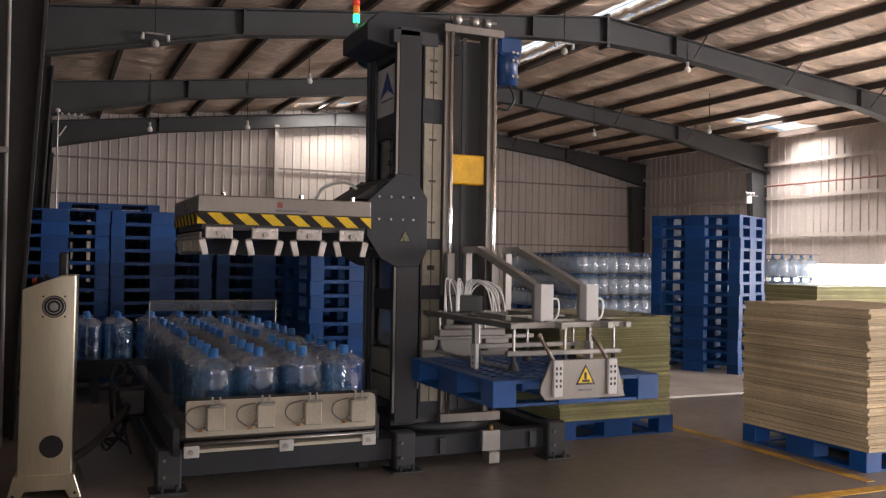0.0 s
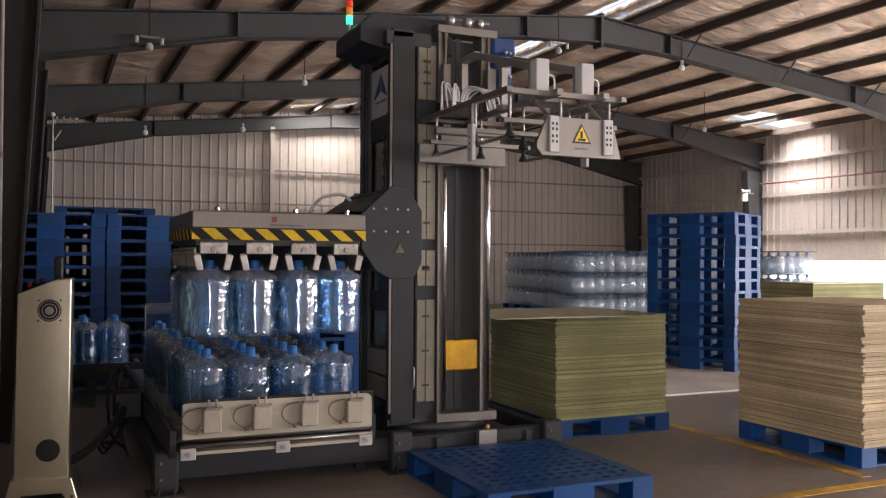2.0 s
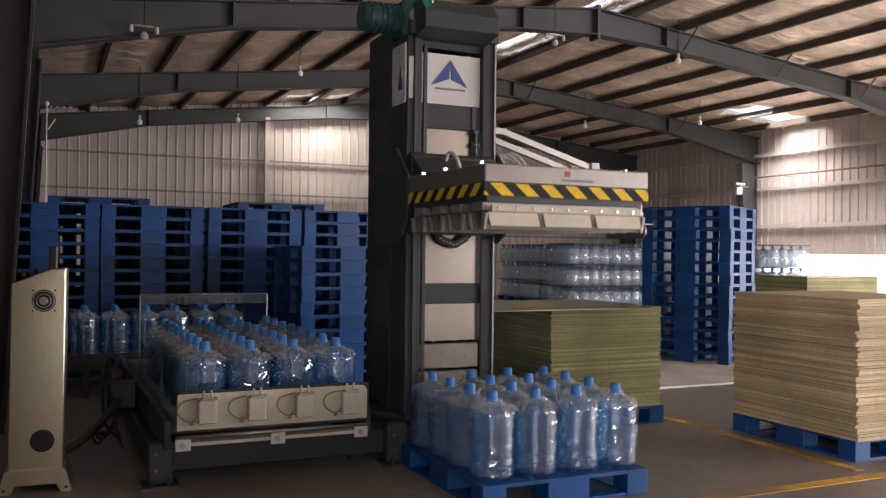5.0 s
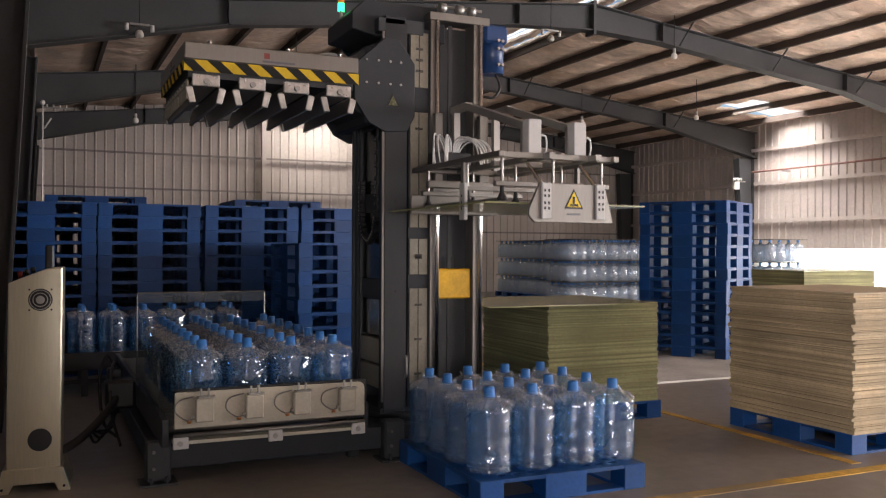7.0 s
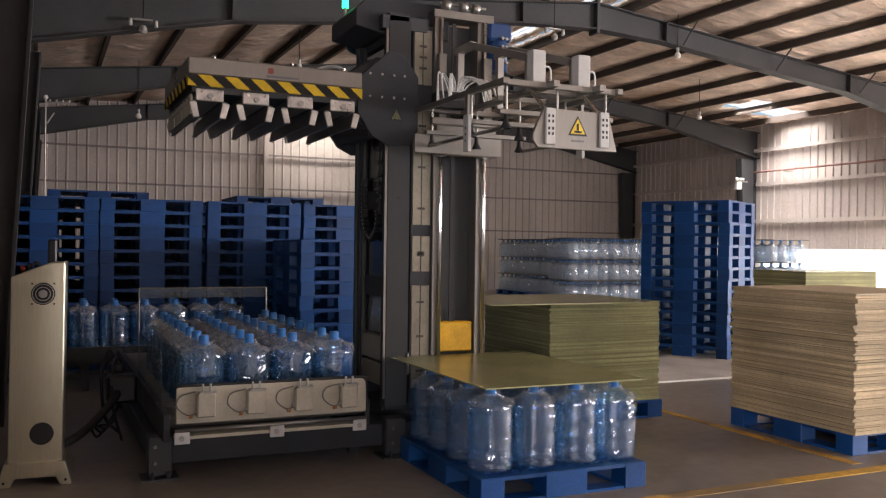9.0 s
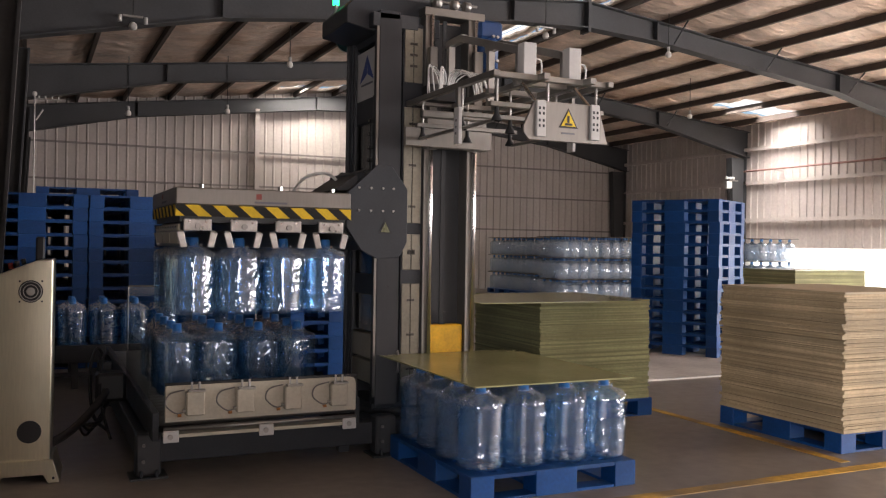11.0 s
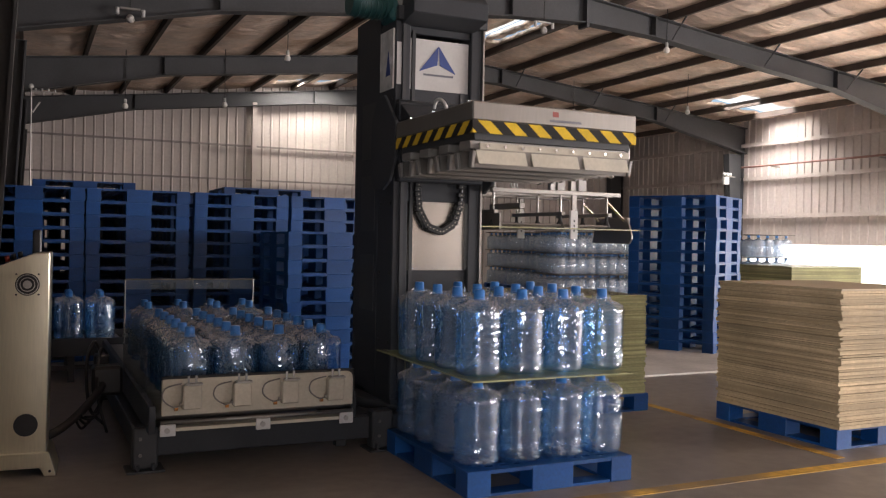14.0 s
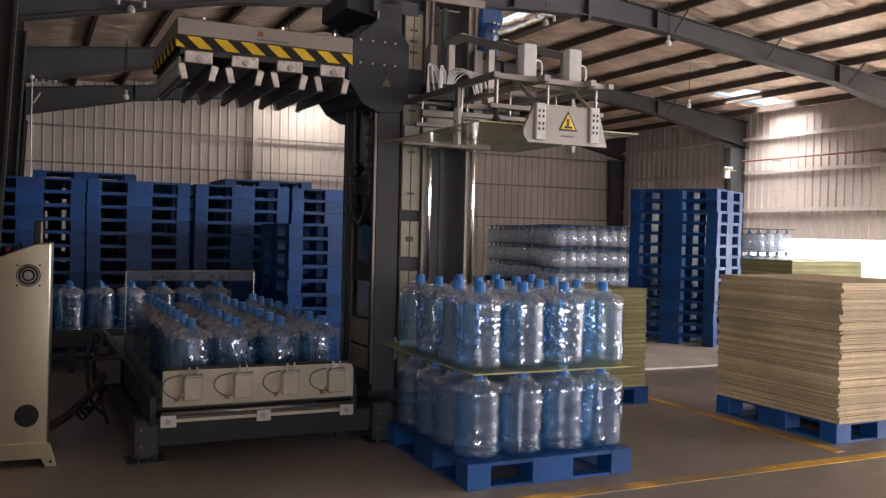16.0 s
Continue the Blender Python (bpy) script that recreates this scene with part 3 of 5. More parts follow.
part("conduit", rods(((0.0, 0, 0.06), (0.0, 0, -2.3), 0.016), seg=8), ALU, t)
part("strut", rods(((0.03, 0, -0.42), (0.16, 0, -0.2), 0.016), seg=6), WHITE_PAINT, t)


# ---------------------------------------------------------------- pallets
PW, PD, PH = 1.12, 1.2, 0.15


def pallet_meshes():
    """Deck grating, three runners with fork openings, bottom boards."""
    hw, hd = PW / 2, PD / 2

    def lines(half, n, bar):
        step = (2 * half - 0.07) / n
        out = [-half, -half + 0.07]
        for i in range(1, n):
            c = -half + 0.035 + i * step
            out += [c - bar, c + bar]
        return out + [half - 0.07, half]
    xs, ys = lines(hw, 11, 0.02), lines(hd, 12, 0.02)
    deck, grid = bmesh.new(), {}

    def gv(i, j, z):
        if (i, j, z) not in grid:
            grid[i, j, z] = deck.verts.new((xs[i], ys[j], z))
        return grid[i, j, z]
    solid = lambda i, j: 0 <= i < len(xs) - 1 and 0 <= j < len(ys) - 1 and (i % 2 == 0 or j % 2 == 0)
    za, zb = PH - 0.022, PH
    for i in range(len(xs) - 1):
        for j in range(len(ys) - 1):
            if not solid(i, j):
                continue
            deck.faces.new((gv(i, j, zb), gv(i + 1, j, zb), gv(i + 1, j + 1, zb), gv(i, j + 1, zb)))
            deck.faces.new((gv(i, j, za), gv(i, j + 1, za), gv(i + 1, j + 1, za), gv(i + 1, j, za)))
            for di, dj, p, q in ((0, -1, (i, j), (i + 1, j)), (1, 0, (i + 1, j), (i + 1, j + 1)), (0, 1, (i + 1, j + 1), (i, j + 1)), (-1, 0, (i, j + 1), (i, j))):
                if not solid(i + di, j + dj):
                    deck.faces.new((gv(*p, za), gv(*q, za), gv(*q, zb), gv(*p, zb)))
    foot = boxes((-0.075, 0.075, -0.075, 0.075, 0.0, PH - 0.002), bevel=0.003)
    wide = boxes((-0.14, 0.14, -0.075, 0.075, 0.0, PH - 0.002), bevel=0.003)
    long = boxes((-0.075, 0.075, -0.14, 0.14, 0.0, PH - 0.002), bevel=0.003)
    core = boxes((-0.12, 0.12, -0.14, 0.14, 0.002, PH - 0.022), bevel=0.006)
    skid = boxes((-0.07, 0.07, 0.14, hd - 0.15, 0.0, 0.018))
    cross = boxes((0.14, hw - 0.15, -0.06, 0.06, 0.0, 0.016))
    return [mesh_of(n, b, PALLET_BLUE) for n, b in (("deck", deck), ("block", foot), ("wide_block", wide), ("long_block", long), ("core_block", core), ("runner", skid), ("cross_runner", cross))]


DECK, BLOCK, WIDE, LONG, CORE, RUNNER, CROSS = pallet_meshes()


def pallet(m, label="blue plastic pallet with a grated deck", group=""):
    t = thing("pallet", label, "pallet", m, group)
    part("deck", DECK, None, t)
    for x in (-PW / 2 + 0.071, 0, PW / 2 - 0.071):
        for y in (-PD / 2 + 0.071, 0, PD / 2 - 0.071):
            piece("block", (BLOCK if x and y else LONG if x else WIDE if y else CORE), t, pose(x, y, 0))
        for turn in (0, 180):
            piece("runner", RUNNER, t, pose(x, 0, 0, 0, 0, turn))
    for y in (-PD / 2 + 0.062, PD / 2 - 0.062):
        for turn in (0, 180):
            piece("cross_runner", CROSS, t, pose(0, y, 0, 0, 0, turn))
    return t


def pallet_stack(x, y, rz, count, seed, label, twist=0.35):
    rnd = random.Random(seed)
    for i in range(count):
        pallet(pose(x + rnd.uniform(-0.005, 0.005), y + rnd.uniform(-0.005, 0.005), i * PH, 0, 0, rz + rnd.uniform(-twist, twist)), label, "stacked pallets")


# ---------------------------------------------------------------- board piles
def board_pile(name, x, y, w, d, z0, z1, top, edge, label, seed, step=0.012, loose=0.012):
    rnd = random.Random(seed)
    t = thing(name, label, "board stack", pose(x, y, z0))
    lean, z = 0.0, 0.0
    while z < z1 - z0 - 0.014:
        h = rnd.choice((0.008, 0.012, 0.016, 0.02, 0.03, 0.012))
        h = min(h, z1 - z0 - 0.012 - z)
        if rnd.random() < 0.12:
            lean = rnd.uniform(-loose, loose)
        ax, ay, bx, by = (rnd.uniform(-loose, loose) * 0.55 + lean * 0.6 for _ in range(4))
        part("board", boxes((-w / 2 + ax, w / 2 + bx, -d / 2 + ay, d / 2 + by, z, z + h * 0.93)), edge, t)
        z += h
    part("top_board", boxes((-w / 2, w / 2, -d / 2, d / 2, z1 - z0 - 0.012, z1 - z0)), top, t)
    return t


# ---------------------------------------------------------------- bottles in bags
BR, BH = 0.132, 0.49
BODY = mesh_of("body", lathe([(0.02, 0.004), (0.11, 0.0), (0.126, 0.012), (BR, 0.04), (BR, 0.10), (BR - 0.006, 0.112), (BR - 0.006, 0.118), (BR, 0.13), (BR, 0.19), (BR - 0.007, 0.203), (BR - 0.007, 0.21), (BR, 0.223), (BR, 0.30), (BR - 0.006, 0.325), (0.105, 0.362), (0.07, 0.392), (0.036, 0.412), (0.03, 0.43), (0.03, 0.455)], 22), BOTTLE)
CAPM = mesh_of("cap", lathe([(0.0, BH), (0.026, BH), (0.031, BH - 0.006), (0.032, BH - 0.05), (0.035, BH - 0.052), (0.035, BH - 0.06), (0.03, BH - 0.06)], 14), CAP)


def bag_mesh(seed):
    """Loose film: drawn smooth over the body with thin slanting creases, bunched and ragged round the neck."""
    body = [(0.10, 0.003), (BR + 0.001, 0.010)] + [(BR + 0.003 + 0.004 * k / 39, 0.022 + 0.338 * k / 39) for k in range(40)]
    neck = [(BR + 0.004, 0.372), (0.128, 0.384), (0.112, 0.396), (0.09, 0.405), (0.068, 0.412), (0.05, 0.426), (0.054, 0.444)]
    shift = Vector((seed * 3.7, seed * 1.9, seed * 5.3))

    def wob(a, z):
        p = Vector((math.cos(a) * 1.5, math.sin(a) * 1.5, z * 4.0)) + shift
        q = p + 0.5 * noise.noise_vector(p * 0.9) + Vector((z * 1.6, z * 1.2, 0))
        ridge = max(0.0, 1 - 6 * abs(noise.noise(q * 2.2))) + 0.7 * max(0.0, 1 - 5 * abs(noise.noise(q * 4.4)))
        ridge *= max(0.15, min(1.0, 0.5 + 1.6 * noise.noise(p * 0.7)))
        flat = 0.004 * noise.noise(p * 0.8)
        if z < 0.37:
            return flat + 0.05 * ridge
        return flat + 0.05 * ridge + min(1.0, (z - 0.36) / 0.05) * (0.30 * noise.noise(p * 2.6) + 0.16 * noise.noise(p * 6.0))
    bm = lathe(body + neck, 100, wob)
    for v in bm.verts:
        if v.co.z > 0.38:
            v.co.z += 0.022 * noise.noise(v.co * 42 + shift)
    bm.verts.index_update()
    for f in bm.faces:
        if min(v.co.z for v in f.verts) > 0.372:
            f.smooth, f.material_index = False, 1
    me = mesh_of("bag", bm, FILM)
    me.materials.append(NECK_FILM)
    return me


BAGS = [bag_mesh(s) for s in range(5)]


def bottle(m, seed, label="clear blue water bottle with blue cap in a crumpled bag", group="bottles on the line"):
    t = thing("water_bottle", label, "bottle", m, group)
    part("body", BODY, None, t)
    part("cap", CAPM, None, t)
    part("bag", BAGS[seed % 5], None, t, at=pose(0, 0, 0, 0, 0, seed * 77))
    return t


# ---------------------------------------------------------------- timing of the machine
AXIS = Vector((2.68, 6.23, 0.0))
GRIP = Vector((-1.31, -0.13, 0.0))     # middle of the bottle gripper in the column's space
BED = 0.375                            # height of the infeed rollers
PITCH = 0.287
TURN_KEYS = [(0, 0), (2.1, 0), (2.2, 3), (2.3, 12), (2.4, 20), (2.5, 27.5), (2.6, 34.5), (2.7, 43), (2.8, 51), (2.9, 61), (3.0, 68), (3.1, 77), (3.2, 84), (3.3, 89), (3.4, 90), (5.35, 90), (5.45, 88), (5.6, 80), (5.7, 72), (5.8, 64),
             (5.9, 55), (6.0, 47), (6.1, 39), (6.2, 31), (6.3, 24), (6.4, 17), (6.5, 10), (6.6, 3), (6.7, 0), (11.3, 0), (11.4, 4), (11.5, 12.5), (11.6, 20), (11.7, 27), (11.8, 34), (11.9, 42), (12.0, 50), (12.1, 59), (12.2, 68), (12.3, 77),
             (12.4, 84), (12.5, 89), (12.6, 90), (14.6, 90), (14.7, 88), (14.8, 82), (14.9, 74), (15.0, 64), (15.1, 55), (15.2, 47), (15.3, 40), (15.4, 33), (15.5, 27), (15.6, 21), (15.7, 15), (15.8, 9), (15.9, 4), (16.0, 0)]
GRIP_KEYS = [(0, 1.03), (0.1, 0.95), (0.2, 0.83), (0.3, 0.70), (0.4, 0.52), (0.5, 0.40), (0.6, BED), (0.9, BED), (1.0, 0.40), (1.1, 0.50), (1.2, 0.64), (1.3, 0.76), (1.4, 0.86), (1.5, 0.93), (1.6, 0.95), (3.15, 0.95), (3.3, 0.92), (3.5, 0.79), (3.7, 0.54),
             (4.1, 0.159), (4.5, 0.159), (5.3, 1.75), (5.5, 1.92), (8.85, 1.92), (8.95, 1.86), (9.0, 1.80), (9.1, 1.70), (9.2, 1.58), (9.8, 0.60), (10.0, BED), (10.4, BED), (11.0, 0.98), (11.15, 1.05), (12.35, 1.05), (12.5, 0.97), (12.6, 0.92),
             (12.7, 0.86), (12.8, 0.77), (12.9, 0.69), (13.0, 0.671), (13.35, 0.671), (13.5, 0.80), (13.6, 0.93), (13.8, 1.17), (14.0, 1.43), (14.2, 1.68), (14.4, 1.84), (14.6, 1.92), (16, 1.92)]
ARM_KEYS = [(0, 0.76), (0.1, 0.62), (0.2, 0.46), (0.3, 0.31), (0.4, 0.15), (0.5, 0.12), (0.6, 0.12), (0.7, 0.22), (0.8, 0.36), (0.9, 0.52), (1.0, 0.69), (1.1, 0.85), (1.2, 1.0), (1.3, 1.15), (1.4, 1.28), (1.5, 1.42), (1.6, 1.57), (1.8, 1.90), (1.95, 2.12), (2.1, 2.16),
            (3.2, 2.13), (3.3, 2.09), (3.4, 2.0), (3.5, 1.87), (3.6, 1.76), (3.7, 1.63), (4.2, 0.99), (4.5, 0.985), (5.2, 1.95), (5.4, 2.14), (6.65, 2.16), (6.8, 1.99), (7.0, 1.69), (7.2, 1.43), (7.3, 1.27), (7.4, 1.13), (7.5, 0.97), (7.6, 0.83), (7.7, 0.69), (7.8, 0.63), (7.95, 0.63), (8.0, 0.66),
            (8.1, 0.80), (8.2, 0.95), (8.3, 1.11), (8.4, 1.26), (8.5, 1.40), (8.6, 1.55), (8.7, 1.70), (8.8, 1.84), (8.9, 1.99), (9.0, 2.10), (9.1, 2.14), (12.4, 2.13), (12.5, 2.09), (12.6, 1.97), (12.8, 1.73), (13.0, 1.48), (13.2, 1.23), (13.4, 1.0), (13.6, 1.0), (13.8, 1.28), (14.0, 1.53), (14.2, 1.76), (14.5, 2.02), (14.7, 2.1), (15.6, 2.1), (16, 2.05)]


def at_time(keys, t):
    if t <= keys[0][0]:
        return keys[0][1]
    for (a, va), (b, vb) in zip(keys, keys[1:]):
        if t <= b:
            return va + (vb - va) * (t - a) / (b - a)
    return keys[-1][1]


TIMES = [round(i * 0.1, 1) for i in range(161)]


def thin(rows):
    """Leaves out the rows between two equal neighbours."""
    keep = []
    for i, (t, m) in enumerate(rows):
        if 0 < i < len(rows) - 1 and rows[i - 1][1] == m == rows[i + 1][1]:
            continue
        keep.append((t, m))
    return keep


def on_turret(t, local):
    """World pose of a thing that the column carries round."""
    return Matrix.Translation(AXIS) @ Matrix.Rotation(radians(at_time(TURN_KEYS, t)), 4, "Z") @ local


# ---------------------------------------------------------------- palletizer: fixed base
def build_base():
    t = thing("machine_base", "grey steel base frame of the palletizer bolted to the floor", "machine base")
    for x0, x1, y0, y1 in ((0.62, 3.5, 5.64, 5.74), (0.62, 3.5, 7.0, 7.1), (0.62, 0.72, 5.74, 8.3), (2.1, 2.2, 5.74, 7.0), (3.4, 3.5, 5.74, 7.0)):
        part("beam", boxes((x0, x1, y0, y1, 0.07, 0.22), bevel=0.006), MACHINE, t)
    for x, y in ((0.67, 5.62), (2.22, 5.62), (3.42, 5.62), (0.67, 8.2), (3.42, 7.08)):
        f = part("foot", boxes((x - 0.075, x + 0.075, y - 0.06, y + 0.06, 0.012, 0.27), bevel=0.012), MACHINE_DARK, t)
        part("foot_plate", boxes((x - 0.11, x + 0.11, y - 0.11, y + 0.09, 0.0, 0.012)), MACHINE_DARK, f)
        for dx in (-0.045, 0.045):
            part("bolt", rods(((x + dx, y - 0.085, 0.012), (x + dx, y - 0.085, 0.05), 0.011), seg=6), MACHINE, f)
        for dz in (0.1, 0.2):
            part("bolt", rods(((x - 0.03, y - 0.06, dz), (x - 0.03, y - 0.075, dz), 0.011), seg=6), HOSE_GREY, f)
    part("slewing_ring", rods(((AXIS.x, AXIS.y, 0.2), (AXIS.x, AXIS.y, 0.27), 0.46), seg=36), MACHINE_DARK, t)
    part("ring_seat", boxes((AXIS.x - 0.5, AXIS.x + 0.5, AXIS.y - 0.5, AXIS.y + 0.5, 0.07, 0.2), bevel=0.01), MACHINE_DARK, t)
    s = part("sensor_bracket", boxes((2.80, 2.94, 5.55, 5.60, 0.10, 0.24), (2.83, 2.91, 5.50, 5.62, 0.02, 0.10)), ALU, t, "bright sensor bracket on the front beam")
    part("sensor", rods(((2.87, 5.56, 0.24), (2.87, 5.56, 0.28), 0.016), seg=10), BRASS, s)
    for i in range(3):
        part("stub", boxes((2.5 + i * 0.36, 2.55 + i * 0.36, 5.615, 5.64, 0.09, 0.2)), MACHINE_DARK, t)
    return t


def build_infeed():
    t = thing("infeed_conveyor", "roller infeed conveyor with a front stop panel and guard", "conveyor")
    x0, x1, y0, y1 = 0.71, 1.97, 5.42, 9.0
    part("side_rail", boxes((x0 - 0.04, x0, y0, y1, 0.25, 0.42), bevel=0.004), MACHINE, t)
    part("side_rail", boxes((x1, x1 + 0.04, y0 + 0.1, y1, 0.25, 0.42), bevel=0.004), MACHINE, t)
    for y in np.arange(y0 + 0.12, y1, 0.11):
        part("roller", rods(((x0, y, BED - 0.03), (x1, y, BED - 0.03), 0.03), seg=10), ALU, t)
    # front stop panel with four cylinders
    p = part("stop_panel", prism([(x0 + 0.03, 0.36), (x0 + 0.03, 0.57), (x0 + 0.04, 0.58), (x1 - 0.075, 0.58), (x1 - 0.048, 0.572), (x1 - 0.034, 0.555), (x1 - 0.03, 0.53), (x1 - 0.03, 0.36)], 1, 5.40, 5.425, 0.004), CREAM, t, "pale stop panel with black rubber edge")
    part("edge_strip", hose([(x0 + 0.03, 5.412, 0.586), (x0 + 0.6, 5.412, 0.586), (x1 - 0.075, 5.412, 0.586), (x1 - 0.042, 5.412, 0.576), (x1 - 0.027, 5.412, 0.53), (x1 - 0.027, 5.412, 0.40)], 0.011), RUBBER, p)
    part("tie_rod", rods(((x0 + 0.02, 5.37, 0.325), (x1 - 0.04, 5.37, 0.325), 0.014), seg=10), STAINLESS, p)
    part("ledge", boxes((x0 + 0.02, x1 - 0.04, 5.36, 5.44, 0.275, 0.295)), CREAM, p)
    for i in range(4):
        x = x0 + 0.20 + i * 0.30
        c = part("cylinder", boxes((x - 0.055, x + 0.055, 5.345, 5.40, 0.40, 0.545), bevel=0.008), CREAM, t, "pale pneumatic cylinder box with a hose")
        part("bracket", boxes((x - 0.04, x + 0.06, 5.34, 5.41, 0.545, 0.555)), ALU, c)
        for dx in (-0.02, 0.025):
            part("pin", rods(((x + dx, 5.37, 0.555), (x + dx, 5.37, 0.60), 0.007), seg=6), ALU, c)
        part("hose", hose([(x - 0.05, 5.37, 0.43), (x - 0.11, 5.36, 0.42), (x - 0.17, 5.37, 0.47), (x - 0.15, 5.38, 0.53), (x - 0.06, 5.38, 0.555)], 0.0045), HOSE_GREY, c)
        part("fitting", rods(((x - 0.07, 5.37, 0.43), (x - 0.045, 5.37, 0.43), 0.012), seg=8), ALU, c)
        part("indicator", rods(((x - 0.10, 5.375, 0.405), (x - 0.08, 5.375, 0.405), 0.011), seg=8), AMBER_CAP, c)
    for i, x in enumerate((0.77, 1.34, 1.88)):
        b = part("cover_plate", boxes((x - 0.045, x + 0.045, 5.345, 5.36, 0.25, 0.32), bevel=0.004), WHITE_PAINT, t, "small white bearing plate")
        part("bearing", rods(((x - 0.005, 5.335, 0.285), (x - 0.005, 5.345, 0.285), 0.016), seg=10), ALU, b)
    # legs
    for x, y in ((x0 - 0.02, 5.62), (x1 + 0.02, 5.8), (x0 - 0.02, 8.6), (x1 + 0.02, 8.6)):
        part("leg", boxes((x - 0.035, x + 0.035, y - 0.035, y + 0.035, 0.0, 0.25)), MACHINE_DARK, t)
    # clear guard along the outer side and the back
    g = part("guard_rail", rods(((0.87, 9.02, 1.0), (2.12, 9.02, 1.0), 0.007), seg=8), STAINLESS, t)
    for x in (0.87, 2.12):
        part("guard_post", rods(((x, 9.02, 0.36), (x, 9.02, 1.0), 0.006), seg=8), STAINLESS, g)
    part("guard_sheet", boxes((x0 - 0.05, x0 - 0.045, 5.5, 6.9, 0.43, 0.78)), GUARD, g)
    part("guard_sheet", boxes((0.87, 2.12, 9.03, 9.035, 0.90, 1.0)), GUARD, g)
    # drive with cables on the outer side
    d = part("drive_motor", rods(((0.50, 6.62, 0.42), (0.50, 6.92, 0.42), 0.07), seg=18), BLACK, t, "dark geared drive motor with cables")
    part("gearbox", boxes((0.42, 0.62, 6.46, 6.62, 0.32, 0.52), bevel=0.02), BLACK, d)
    part("terminal_box", boxes((0.45, 0.55, 6.72, 6.84, 0.48, 0.57), bevel=0.01), BLACK, d)
    part("cable", hose([(0.5, 6.8, 0.57), (0.45, 6.78, 0.66), (0.4, 6.75, 0.5), (0.42, 6.7, 0.2), (0.5, 6.5, 0.12)], 0.012), BLACK, d)
    part("cable", hose([(0.55, 6.8, 0.55), (0.48, 6.6, 0.62), (0.45, 6.4, 0.35), (0.5, 6.2, 0.12)], 0.01), BLACK, d)
    return t


def build_side_conveyor():
    t = thing("side_conveyor", "steel roller conveyor bringing wrapped bottles in from the side", "conveyor")
    part("side_rail", boxes((-6.5, 2.4, 9.15, 9.19, 0.25, 0.42)), MACHINE, t)
    part("side_rail", boxes((-6.5, 2.4, 9.95, 9.99, 0.25, 0.42)), MACHINE, t)
    for x in np.arange(-6.4, 2.38, 0.11):
        part("roller", rods(((x, 9.19, BED - 0.03), (x, 9.95, BED - 0.03), 0.03), seg=8), ALU, t)
    for x in (-6.2, -4.0, -2.2, -0.6, 0.4, 1.6):
        for y in (9.17, 9.97):
            part("leg", boxes((x - 0.03, x + 0.03, y - 0.03, y + 0.03, 0.0, 0.25)), MACHINE_DARK, t)
    part("cross_bar", boxes((-3.4, 2.3, 9.155, 9.185, 0.12, 0.16)), MACHINE_DARK, t)
    return t


def build_cabinet():
    """Stainless column of the light barrier with slanted top and two fans."""
    t = thing("control_pedestal", "brushed stainless control pedestal with two round fans", "control box", pose(-0.025, 5.70, 0, 0, 0, -4))
    part("body", prism([(-0.148, 0.10), (0.148, 0.10), (0.154, 1.325), (0.07, 1.32), (-0.138, 1.235)], 1, 0.0, 0.34, 0.006), BRUSHED, t)
    part("base", prism([(-0.20, 0.0), (-0.13, 0.0), (-0.105, 0.05), (0.115, 0.05), (0.14, 0.0), (0.205, 0.0), (0.165, 0.14), (-0.165, 0.14)], 1, -0.03, 0.36, 0.004), BRUSHED, t)
    for x in (-0.165, 0.17):
        part("base_bolt", rods(((x, -0.03, 0.03), (x, -0.038, 0.03), 0.008), seg=6), BLACK, t)
    for z, guard in ((1.135, True), (0.305, False)):
        f = part("fan", rods(((0.035, 0.003, z), (0.035, -0.012, z), 0.066), seg=28), BLACK, t, "black round ventilation fan")
        if guard:
            for r in (0.022, 0.04, 0.058):
                part("fan_guard", ring((0.035, -0.016, z), r, 0.003), ALU, f)
            part("fan_hub", rods(((0.035, -0.012, z), (0.035, -0.02, z), 0.02), seg=14), ALU, f)
            for k in range(4):
                a = math.pi / 4 + k * math.pi / 2
                part("screw", rods(((0.035 + 0.085 * math.cos(a), 0.0, z + 0.085 * math.sin(a)), (0.035 + 0.085 * math.cos(a), -0.004, z + 0.085 * math.sin(a)), 0.006), seg=6), BLACK, f)
    for k, (x, z) in enumerate(((-0.08, 1.275), (-0.045, 1.288), (-0.01, 1.30))):
        part("button", rods(((x, 0.1, z - 0.01), (x - 0.006, 0.1, z + 0.025), 0.014), seg=10), BUTTON_RED if k == 0 else BLACK, t)
    part("aerial", boxes((0.05, 0.10, 0.12, 0.17, 1.30, 1.46), bevel=0.01), BLACK, t)
    return t


def ring(centre, r, thick, seg=20):
    c = Vector(centre)
    return tube([c + Vector((r * math.cos(i * math.tau / seg), 0, r * math.sin(i * math.tau / seg))) for i in range(seg)], thick, 4, True)


